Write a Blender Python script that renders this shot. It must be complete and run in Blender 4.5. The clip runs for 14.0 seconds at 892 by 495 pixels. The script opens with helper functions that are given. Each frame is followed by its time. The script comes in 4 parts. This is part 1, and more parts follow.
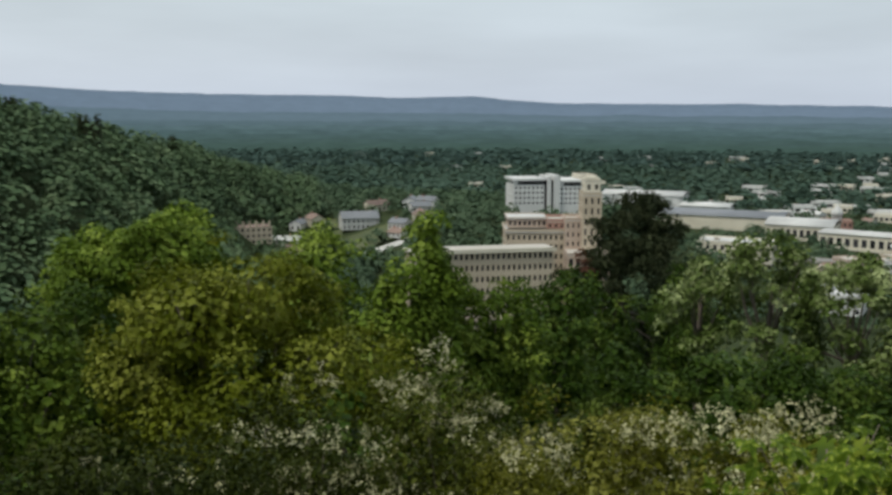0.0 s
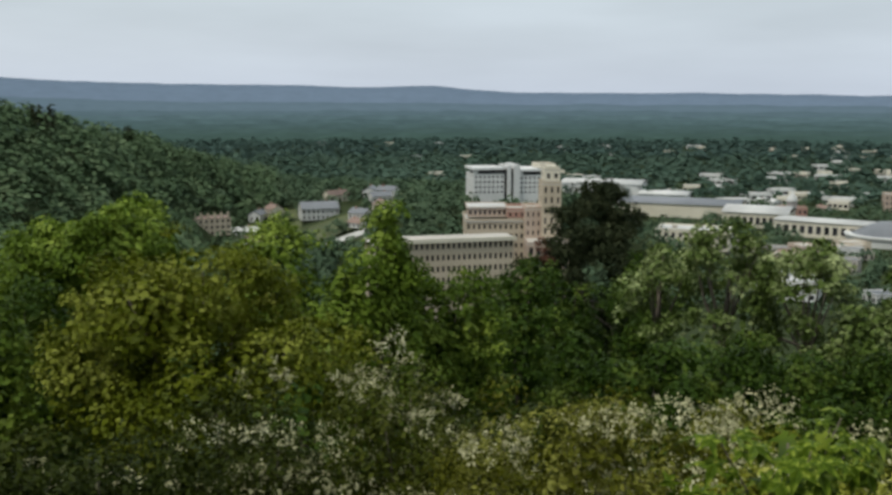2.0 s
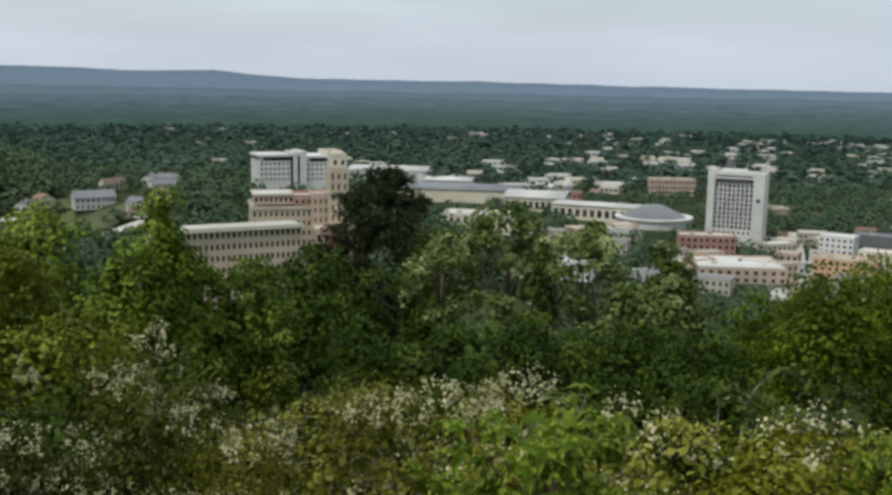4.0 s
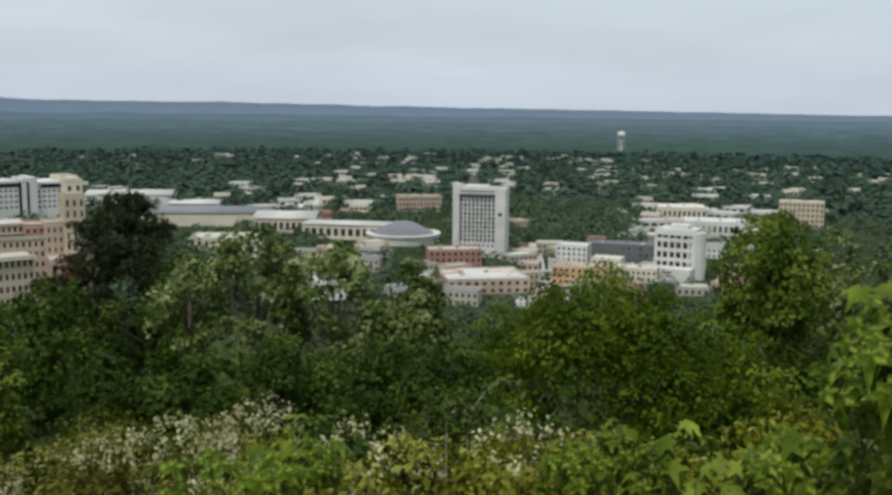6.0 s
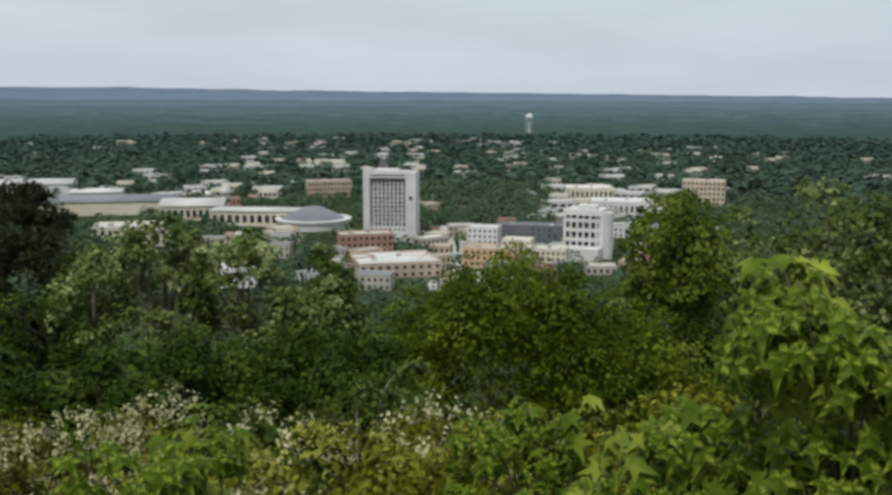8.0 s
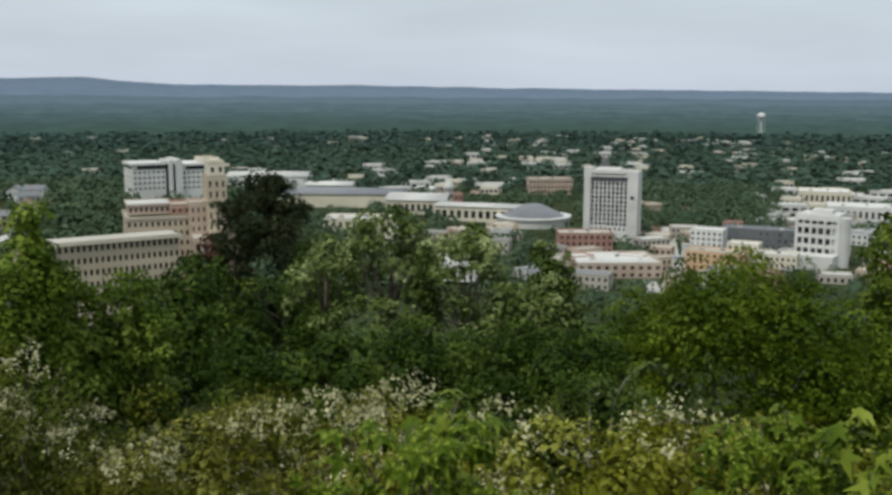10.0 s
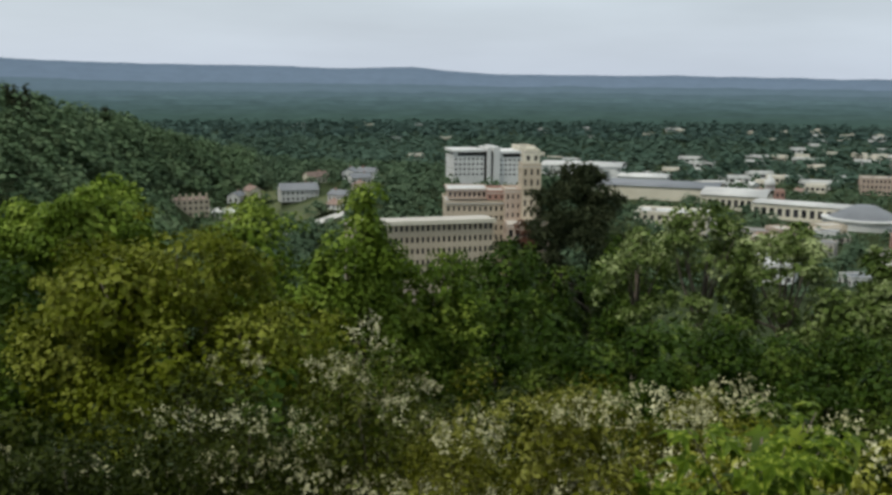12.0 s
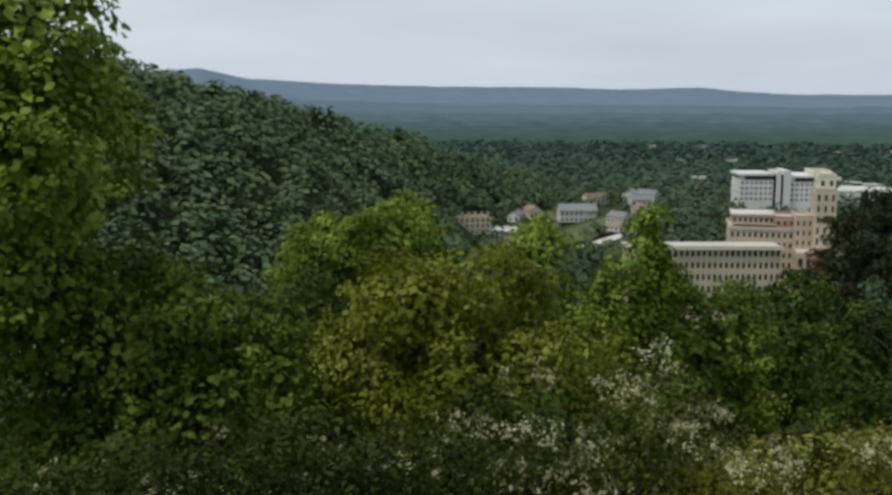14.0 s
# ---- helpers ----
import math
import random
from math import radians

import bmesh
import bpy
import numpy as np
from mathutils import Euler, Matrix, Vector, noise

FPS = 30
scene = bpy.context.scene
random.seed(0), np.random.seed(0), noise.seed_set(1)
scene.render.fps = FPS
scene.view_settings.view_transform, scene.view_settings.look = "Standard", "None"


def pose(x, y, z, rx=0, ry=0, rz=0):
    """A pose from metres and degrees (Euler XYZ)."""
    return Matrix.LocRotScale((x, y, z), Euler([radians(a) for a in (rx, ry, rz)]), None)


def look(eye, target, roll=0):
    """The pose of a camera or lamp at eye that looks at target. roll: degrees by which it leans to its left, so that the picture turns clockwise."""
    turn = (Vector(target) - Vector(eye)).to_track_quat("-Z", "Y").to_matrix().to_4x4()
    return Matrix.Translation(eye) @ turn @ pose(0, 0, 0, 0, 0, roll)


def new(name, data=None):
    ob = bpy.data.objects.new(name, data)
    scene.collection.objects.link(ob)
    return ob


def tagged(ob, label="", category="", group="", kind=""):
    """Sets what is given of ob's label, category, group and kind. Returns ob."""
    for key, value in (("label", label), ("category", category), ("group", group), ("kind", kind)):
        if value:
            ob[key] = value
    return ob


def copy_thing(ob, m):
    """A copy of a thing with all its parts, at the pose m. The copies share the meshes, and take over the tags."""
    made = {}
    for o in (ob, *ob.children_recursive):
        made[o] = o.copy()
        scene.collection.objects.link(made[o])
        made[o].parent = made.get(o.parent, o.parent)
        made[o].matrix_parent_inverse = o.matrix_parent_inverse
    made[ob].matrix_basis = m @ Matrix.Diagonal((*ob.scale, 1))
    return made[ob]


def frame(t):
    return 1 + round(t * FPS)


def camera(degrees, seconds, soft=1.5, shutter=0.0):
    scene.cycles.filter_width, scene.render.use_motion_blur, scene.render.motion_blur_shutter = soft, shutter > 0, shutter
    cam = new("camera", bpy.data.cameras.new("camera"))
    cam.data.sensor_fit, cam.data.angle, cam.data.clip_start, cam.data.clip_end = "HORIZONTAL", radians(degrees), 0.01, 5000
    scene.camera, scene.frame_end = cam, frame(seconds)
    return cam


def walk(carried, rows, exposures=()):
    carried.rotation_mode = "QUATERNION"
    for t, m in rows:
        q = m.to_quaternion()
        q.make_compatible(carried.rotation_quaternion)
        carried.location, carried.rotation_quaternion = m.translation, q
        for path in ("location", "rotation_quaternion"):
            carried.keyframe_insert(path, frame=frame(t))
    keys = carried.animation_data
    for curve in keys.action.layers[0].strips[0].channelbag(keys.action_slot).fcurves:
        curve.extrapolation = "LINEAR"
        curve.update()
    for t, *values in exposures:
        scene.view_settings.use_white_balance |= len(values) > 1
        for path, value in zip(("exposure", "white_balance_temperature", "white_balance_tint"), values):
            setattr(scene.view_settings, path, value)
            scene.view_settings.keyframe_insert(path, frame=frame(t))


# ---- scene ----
# Camera: seconds, bearing clockwise from +y, tilt, lean, place.
PATH = [
    (0, -6.29, -8.18, 0.13, -0.129, -0.204, 115.017),
    (0.5, -8.00, -7.87, 0.45, -0.134, -0.159, 115.008),
    (1, -6.83, -8.41, -0.03, -0.130, -0.101, 114.999),
    (1.5, -5.27, -8.52, 0.62, -0.129, -0.058, 115.003),
    (2, -3.97, -8.78, 0.00, -0.103, -0.044, 115.000),
    (2.5, -2.07, -9.15, -0.08, -0.080, -0.023, 114.995),
    (3, -0.02, -9.75, 0.42, -0.050, 0.014, 114.987),
    (3.5, 4.08, -9.78, 1.00, 0.015, 0.114, 114.957),
    (4, 8.49, -9.46, 0.86, 0.076, 0.207, 114.930),
    (4.2, 10.94, -9.21, 1.15, 0.097, 0.239, 114.913),
    (6.3, 24.43, -8.24, 0.16, 0.203, -0.002, 115.027),
    (6.5, 25.49, -8.30, -0.11, 0.229, 0.008, 115.025),
    (7, 28.57, -8.24, -0.62, 0.269, 0.019, 115.019),
    (7.2, 29.50, -8.69, -0.43, 0.266, 0.006, 115.017),
    (9.3, 20.02, -9.01, 0.02, 0.109, 0.057, 114.996),
    (9.5, 18.08, -8.85, -0.31, 0.103, 0.055, 115.000),
    (10, 15.38, -9.21, 0.11, 0.090, 0.062, 114.995),
    (10.5, 11.55, -9.98, -0.39, 0.057, 0.055, 114.999),
    (11, 6.88, -10.37, -1.29, 0.029, 0.059, 115.006),
    (11.5, 1.71, -9.80, -0.94, -0.029, 0.048, 115.020),
    (12, -2.77, -9.83, 0.32, -0.065, 0.073, 115.008),
    (12.5, -7.28, -9.03, -0.57, -0.112, 0.009, 115.002),
    (13, -12.54, -8.41, -0.68, -0.152, -0.019, 115.015),
    (13.5, -16.78, -8.56, -0.30, -0.163, -0.065, 115.026),
    (14, -19.04, -8.65, -0.03, -0.188, -0.108, 115.023),
]
cam = camera(48.9, 14.0, soft=3.1)
walk(cam, [(t, pose(x, y, z, 90 + tilt, 0, -turn) @ pose(0, 0, 0, 0, 0, lean)) for t, turn, tilt, lean, x, y, z in PATH],
     exposures=[(0.0, 0.0), (14.0, 0.0)])

EYE = 115.0  # the lookout stands this high over the valley


def at(bearing, d):
    """Plan position at a bearing (degrees) and distance from the lookout."""
    a = radians(bearing)
    return d * math.sin(a), d * math.cos(a)


def high(el, d):
    """Height that shows at elevation el (degrees) at distance d."""
    return EYE + d * math.tan(radians(el))


# ---- world and sun: overcast, the sun a broad glow behind cloud ----
world = bpy.data.worlds.new("overcast_sky")
scene.world = world
world.use_nodes = True
wn, wl = world.node_tree.nodes, world.node_tree.links
bg = wn["Background"]
sky = wn.new("ShaderNodeTexSky")
sky.sky_type, sky.sun_disc = "NISHITA", False
sky.sun_elevation, sky.sun_rotation = radians(48), radians(-70)
sky.air_density, sky.dust_density = 1.0, 3.0
dim = wn.new("ShaderNodeMix")
dim.data_type, dim.blend_type = "RGBA", "MULTIPLY"
dim.inputs[0].default_value = 1.0
dim.inputs[7].default_value = (0.1, 0.1, 0.1, 1)
wl.new(sky.outputs[0], dim.inputs[6])
geo = wn.new("ShaderNodeTexCoord")
sep = wn.new("ShaderNodeSeparateXYZ")
wl.new(geo.outputs["Generated"], sep.inputs[0])
layer = wn.new("ShaderNodeValToRGB")  # cloud layer from the horizon to the zenith
layer.color_ramp.elements[0].position, layer.color_ramp.elements[0].color = 0.0, (0.575, 0.645, 0.745, 1)
layer.color_ramp.elements[1].position, layer.color_ramp.elements[1].color = 0.6, (0.60, 0.67, 0.70, 1)
e = layer.color_ramp.elements.new(0.13)
e.color = (0.575, 0.655, 0.695, 1)
wl.new(sep.outputs[2], layer.inputs[0])
stretch = wn.new("ShaderNodeMapping")
stretch.inputs["Scale"].default_value = (2.0, 2.0, 11.0)
wl.new(geo.outputs["Generated"], stretch.inputs[0])
cloud = wn.new("ShaderNodeTexNoise")
cloud.inputs["Scale"].default_value, cloud.inputs["Detail"].default_value = 1.6, 4.0
wl.new(stretch.outputs[0], cloud.inputs["Vector"])
soft = wn.new("ShaderNodeMapRange")
soft.inputs["From Min"].default_value, soft.inputs["From Max"].default_value = 0.3, 0.7
soft.inputs["To Min"].default_value, soft.inputs["To Max"].default_value = 0.93, 1.08
wl.new(cloud.outputs[0], soft.inputs[0])
puff = wn.new("ShaderNodeVectorMath")
puff.operation = "SCALE"
wl.new(layer.outputs[0], puff.inputs[0])
wl.new(soft.outputs[0], puff.inputs["Scale"])
cover = wn.new("ShaderNodeMix")
cover.data_type = "RGBA"
cover.inputs[0].default_value = 0.9
wl.new(dim.outputs[2], cover.inputs[6])
wl.new(puff.outputs[0], cover.inputs[7])
wl.new(cover.outputs[2], bg.inputs["Color"])
bg.inputs["Strength"].default_value = 1.05

lamp = bpy.data.lights.new("sun", "SUN")
lamp.energy, lamp.angle, lamp.color = 2.2, radians(9), (1.0, 0.97, 0.88)
new("sun", lamp).matrix_world = look((-60, -10, 130), (0, 40, 0))


# ---- materials ----
def shader(name):
    m = bpy.data.materials.new(name)
    m.use_nodes = True
    return m, m.node_tree.nodes, m.node_tree.links, m.node_tree.nodes["Principled BSDF"]


def surface(name, dark, light, rough=0.8, scale=0.4, fine=6.0, bump=0.2, metal=0.0, spread=0.25, gloss=0.5):
    """Two colours mixed by coarse stains, fine grain and a shade of each piece's own, with relief."""
    m, n, l, p = shader(name)
    co = n.new("ShaderNodeTexCoord")
    big, small = n.new("ShaderNodeTexNoise"), n.new("ShaderNodeTexNoise")
    for tex, s, dt in ((big, scale, 5.0), (small, fine, 3.0)):
        tex.inputs["Scale"].default_value, tex.inputs["Detail"].default_value = s, dt
        l.new(co.outputs["Object"], tex.inputs["Vector"])
    add = n.new("ShaderNodeMath")
    add.operation = "MULTIPLY_ADD"
    add.inputs[1].default_value = 0.45
    l.new(small.outputs[0], add.inputs[0])
    l.new(big.outputs[0], add.inputs[2])
    own = n.new("ShaderNodeObjectInfo")
    add2 = n.new("ShaderNodeMath")
    add2.operation = "MULTIPLY_ADD"
    add2.inputs[1].default_value = spread
    l.new(own.outputs["Random"], add2.inputs[0])
    l.new(add.outputs[0], add2.inputs[2])
    ramp = n.new("ShaderNodeValToRGB")
    ramp.color_ramp.elements[0].position, ramp.color_ramp.elements[0].color = 0.5, (*dark, 1)
    ramp.color_ramp.elements[1].position, ramp.color_ramp.elements[1].color = 1.05 if spread < 0.3 else 1.0, (*light, 1)
    l.new(add2.outputs[0], ramp.inputs[0])
    l.new(ramp.outputs[0], p.inputs["Base Color"])
    p.inputs["Roughness"].default_value, p.inputs["Metallic"].default_value = rough, metal
    p.inputs["Specular IOR Level"].default_value = gloss
    if bump:
        b = n.new("ShaderNodeBump")
        b.inputs["Strength"].default_value, b.inputs["Distance"].default_value = bump, 0.05
        l.new(small.outputs[0], b.inputs["Height"])
        l.new(b.outputs[0], p.inputs["Normal"])
    return m


def foliage(name, dark, mid, light, through_light=0.3, rough=0.5, patch=0.6, gloss=0.08):
    """Leaves: each leaf its own shade, drifting in patches over the crown, some light passing through."""
    m, n, l, p = shader(name)
    g, co, tex = n.new("ShaderNodeNewGeometry"), n.new("ShaderNodeTexCoord"), n.new("ShaderNodeTexNoise")
    tex.inputs["Scale"].default_value, tex.inputs["Detail"].default_value = patch, 3.0
    l.new(co.outputs["Object"], tex.inputs["Vector"])
    mix = n.new("ShaderNodeMath")
    mix.operation = "MULTIPLY_ADD"
    mix.inputs[1].default_value = 0.2
    l.new(g.outputs["Random Per Island"], mix.inputs[0])
    shift = n.new("ShaderNodeMath")
    shift.operation = "MULTIPLY_ADD"
    shift.inputs[1].default_value, shift.inputs[2].default_value = 1.5, -0.36
    l.new(tex.outputs[0], shift.inputs[0])
    l.new(shift.outputs[0], mix.inputs[2])
    ramp = n.new("ShaderNodeValToRGB")
    ramp.color_ramp.elements[0].position, ramp.color_ramp.elements[0].color = 0.12, (*dark, 1)
    ramp.color_ramp.elements[1].position, ramp.color_ramp.elements[1].color = 0.92, (*light, 1)
    e = ramp.color_ramp.elements.new(0.5)
    e.color = (*mid, 1)
    l.new(mix.outputs[0], ramp.inputs[0])
    l.new(ramp.outputs[0], p.inputs["Base Color"])
    p.inputs["Roughness"].default_value = rough
    p.inputs["Specular IOR Level"].default_value = gloss
    if through_light:
        t, s = n.new("ShaderNodeBsdfTranslucent"), n.new("ShaderNodeMixShader")
        l.new(ramp.outputs[0], t.inputs["Color"])
        s.inputs[0].default_value = 0.75 * through_light
        l.new(p.outputs[0], s.inputs[1])
        l.new(t.outputs[0], s.inputs[2])
        l.new(s.outputs[0], n["Material Output"].inputs[0])
    return m


def glazing(name, tint, rough=0.08):
    m, n, l, p = shader(name)
    own, ramp = n.new("ShaderNodeObjectInfo"), n.new("ShaderNodeValToRGB")
    ramp.color_ramp.elements[0].color = (tint[0] * 0.5, tint[1] * 0.5, tint[2] * 0.5, 1)
    ramp.color_ramp.elements[1].color = (tint[0] * 1.6, tint[1] * 1.6, tint[2] * 1.6, 1)
    l.new(own.outputs["Random"], ramp.inputs[0])
    l.new(ramp.outputs[0], p.inputs["Base Color"])
    p.inputs["Roughness"].default_value, p.inputs["Specular IOR Level"].default_value = rough, 0.35
    return m


SOIL = surface("forest_floor", (0.026, 0.034, 0.016), (0.046, 0.060, 0.030), 0.95, 0.012, 0.15, 0.4, gloss=0.0)
BARK = surface("bark", (0.05, 0.04, 0.03), (0.16, 0.13, 0.10), 0.9, 2.0, 20.0, 0.6)
PALEBARK = surface("pale_bark", (0.16, 0.14, 0.11), (0.34, 0.31, 0.26), 0.9, 2.0, 20.0, 0.5)
CREAM = surface("cream_brick", (0.38, 0.315, 0.235), (0.54, 0.46, 0.35), 0.85, 0.08, 1.5, 0.1)
PINKBRICK = surface("pink_buff_brick", (0.35, 0.265, 0.21), (0.49, 0.39, 0.315), 0.85, 0.08, 1.5, 0.1)
WHITE = surface("white_concrete", (0.47, 0.468, 0.45), (0.66, 0.66, 0.64), 0.7, 0.06, 1.2, 0.05)
CREAMWALL = surface("cream_plaster", (0.52, 0.475, 0.37), (0.68, 0.63, 0.515), 0.8, 0.05, 1.0, 0.05)
ROOFWHITE = surface("white_membrane_roof", (0.38, 0.38, 0.365), (0.62, 0.615, 0.59), 0.7, 0.03, 0.6, 0.05)
ROOFGREY = surface("grey_metal_roof", (0.10, 0.108, 0.12), (0.20, 0.21, 0.225), 0.6, 0.03, 0.8, 0.1)
ROOFTAN = surface("tan_gravel_roof", (0.32, 0.29, 0.25), (0.48, 0.45, 0.40), 0.9, 0.05, 1.5, 0.2)
ROOFBROWN = surface("brown_shingle_roof", (0.10, 0.07, 0.06), (0.24, 0.17, 0.14), 0.9, 0.2, 3.0, 0.3, spread=0.4)
BRICKRED = surface("red_brick", (0.24, 0.12, 0.095), (0.40, 0.24, 0.19), 0.85, 0.08, 1.5, 0.2)
ORANGE = surface("orange_brick", (0.50, 0.31, 0.18), (0.66, 0.45, 0.28), 0.85, 0.08, 1.5, 0.1)
ASPHALT = surface("asphalt", (0.035, 0.035, 0.038), (0.085, 0.085, 0.09), 0.9, 0.05, 2.0, 0.2)
CONCRETE = surface("pale_concrete_paving", (0.32, 0.31, 0.29), (0.5, 0.49, 0.46), 0.9, 0.05, 1.0, 0.1)
LAWN = surface("lawn", (0.045, 0.060, 0.022), (0.095, 0.11, 0.045), 0.95, 0.03, 0.8, 0.2)
DARKMETAL = surface("dark_metal", (0.03, 0.03, 0.035), (0.07, 0.07, 0.08), 0.5, 0.5, 4.0, 0.0)
GLASS = glazing("dark_window_glass", (0.035, 0.035, 0.04))
GLASSBLUE = glazing("grey_window_glass", (0.12, 0.125, 0.13))


# ---- mesh helpers ----
def mesh_of(name, verts, faces, material):
    """A mesh from arrays of corners and of triangles or quads."""
    v, f = np.asarray(verts, dtype=np.float32), np.asarray(faces, dtype=np.int32)
    me, k = bpy.data.meshes.new(name), f.shape[1]
    me.vertices.add(len(v))
    me.vertices.foreach_set("co", v.ravel())
    me.loops.add(f.size)
    me.loops.foreach_set("vertex_index", f.ravel())
    me.polygons.add(len(f))
    me.polygons.foreach_set("loop_start", np.arange(0, f.size, k, dtype=np.int32))
    me.update(calc_edges=True)
    me.materials.append(material)
    return me


def part(name, data, material=None, parent=None, label=""):
    """One mesh object under a thing or a part; data is a bmesh or a mesh."""
    if isinstance(data, bmesh.types.BMesh):
        me = bpy.data.meshes.new(name)
        bmesh.ops.recalc_face_normals(data, faces=data.faces)
        data.to_mesh(me)
        data.free()
        me.materials.append(material)
        data = me
    ob = new(name, data)
    ob.parent = parent
    return tagged(ob, label)


def smooth(ob):
    ob.data.polygons.foreach_set("use_smooth", np.ones(len(ob.data.polygons), dtype=bool))
    return ob


def thing(name, x, y, z, turn=0.0):
    ob = new(name)
    ob.empty_display_size = 0.2
    ob.matrix_world = pose(x, y, z, 0, 0, turn)
    return ob


def box(bm, x0, x1, y0, y1, z0, z1):
    v = [bm.verts.new((x, y, z)) for x in (x0, x1) for y in (y0, y1) for z in (z0, z1)]
    for q in ((0, 1, 3, 2), (4, 6, 7, 5), (0, 4, 5, 1), (2, 3, 7, 6), (0, 2, 6, 4), (1, 5, 7, 3)):
        bm.faces.new([v[i] for i in q])
    return bm


def tube(bm, points, radii, seg=7):
    """A tapered round limb through points."""
    rings = []
    for i, (p, r) in enumerate(zip(points, radii)):
        a, b = Vector(points[max(0, i - 1)]), Vector(points[min(len(points) - 1, i + 1)])
        q = (b - a).to_track_quat("Z", "Y")
        rings.append([bm.verts.new(Vector(p) + q @ Vector((r * math.cos(6.2832 * k / seg), r * math.sin(6.2832 * k / seg), 0))) for k in range(seg)])
    for a, b in zip(rings, rings[1:]):
        for k in range(seg):
            bm.faces.new((a[k], a[(k + 1) % seg], b[(k + 1) % seg], b[k]))
    bm.faces.new(rings[-1])
    return bm


def sprout(rng, p, n, size, droop=0.2, wild=0.7, slim=0.42):
    """Folded leaves at the points p facing about along n: arrays of corners and triangles."""
    k = len(p)
    out = n + wild * rng.normal(size=(k, 3))
    out /= np.linalg.norm(out, axis=1)[:, None] + 1e-9
    along = np.cross(out, rng.normal(size=(k, 3)))
    along[:, 2] -= droop
    along /= np.linalg.norm(along, axis=1)[:, None] + 1e-9
    side = np.cross(out, along)
    side /= np.linalg.norm(side, axis=1)[:, None] + 1e-9
    s = (size * rng.uniform(0.6, 1.3, k))[:, None]
    lift = out * s * 0.12
    v = np.stack([p - along * s * 0.5, p + side * s * slim + lift, p + along * s * 0.5, p - side * s * slim + lift], 1).reshape(-1, 3)
    b = np.arange(k)[:, None] * 4
    return v, np.concatenate([b + np.array([[0, 1, 2]]), b + np.array([[0, 2, 3]])], 1).reshape(-1, 3)


# ---- the ground: one sheet, the lookout's slope, a wooded hill, the valley to the horizon ----
# Crest of the wooded hill: bearing, distance, height, breadth.
RIDGE = [(-75, 330, 156, 120), (-55, 380, 142, 120), (-38.4, 450, 119, 120), (-33.4, 500, 110, 105), (-28.8, 560, 100, 85), (-24.9, 620, 88, 72),
         (-21, 720, 75, 60), (-18.4, 780, 60, 58), (-16, 830, 46, 75), (-11, 770, 42, 110), (-8, 760, 42, 115), (0, 600, 51, 115), (3.5, 605, 26, 110)]
RIDGE_XY = np.array([(*at(b, d), z, w) for b, d, z, w in RIDGE])


def ground_at(x, y):
    x, y = np.asarray(x, dtype=float), np.asarray(y, dtype=float)
    d = np.hypot(x, y)
    slope = 113.3 * np.clip(1 - d / 520, 0, 1) ** 1.3 - 2.6 * np.clip((d - 2.5) / 8, 0, 1) * np.clip((500 - d) / 300, 0, 1)
    hill = np.zeros_like(d)
    for (ax, ay, az, aw), (bx, by, bz, bw) in zip(RIDGE_XY, RIDGE_XY[1:]):
        u = np.clip(((x - ax) * (bx - ax) + (y - ay) * (by - ay)) / ((bx - ax) ** 2 + (by - ay) ** 2), 0, 1)
        s = np.hypot(x - ax - u * (bx - ax), y - ay - u * (by - ay))
        hill = np.maximum(hill, (az + u * (bz - az)) * np.exp(-(s / (aw + u * (bw - aw))) ** 2))
    rise = np.clip(-y - 3, 0, 45) * 0.8 * np.clip(1.4 - np.abs(x) / 60, 0, 1)  # unseen bank added behind the lookout, to keep low sky light off the shrubs
    return np.maximum(slope, hill) + rise


def ground_z(x, y):
    return float(ground_at(x, y))


radii = np.concatenate([[0.0], np.geomspace(1.5, 4950, 110)])
turns = np.radians(np.arange(0, 360, 2.0))
gx, gy = radii[:, None] * np.sin(turns)[None], radii[:, None] * np.cos(turns)[None]
verts = np.stack([gx, gy, ground_at(gx, gy)], -1).reshape(-1, 3)
m = len(turns)
i, j = np.meshgrid(np.arange(len(radii) - 1), np.arange(m), indexing="ij")
a, b = i * m + j, i * m + (j + 1) % m
faces = np.stack([a, b, b + m, a + m], -1).reshape(-1, 4)
ground = smooth(part("ground", mesh_of("ground", verts, faces, SOIL)))
tagged(ground, "wooded mountain slope falling to a flat green valley", "ground", kind="structure")

# Distant wooded rises that close the valley, one behind the other; haze is put into their colours, ever bluer with the
# air between.
FARHAZE = [surface("valley_woods_%d" % k, c, tuple((1.42 if k < 6 else 1.15) * q for q in c), 1.0, 0.016, 0.05, 0.0, spread=0.0, gloss=0.0) for k, c in enumerate((
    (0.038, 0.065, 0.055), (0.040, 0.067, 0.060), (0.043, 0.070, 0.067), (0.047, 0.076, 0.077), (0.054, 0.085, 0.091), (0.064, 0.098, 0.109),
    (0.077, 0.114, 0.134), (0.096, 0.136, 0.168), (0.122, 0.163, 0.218)))]


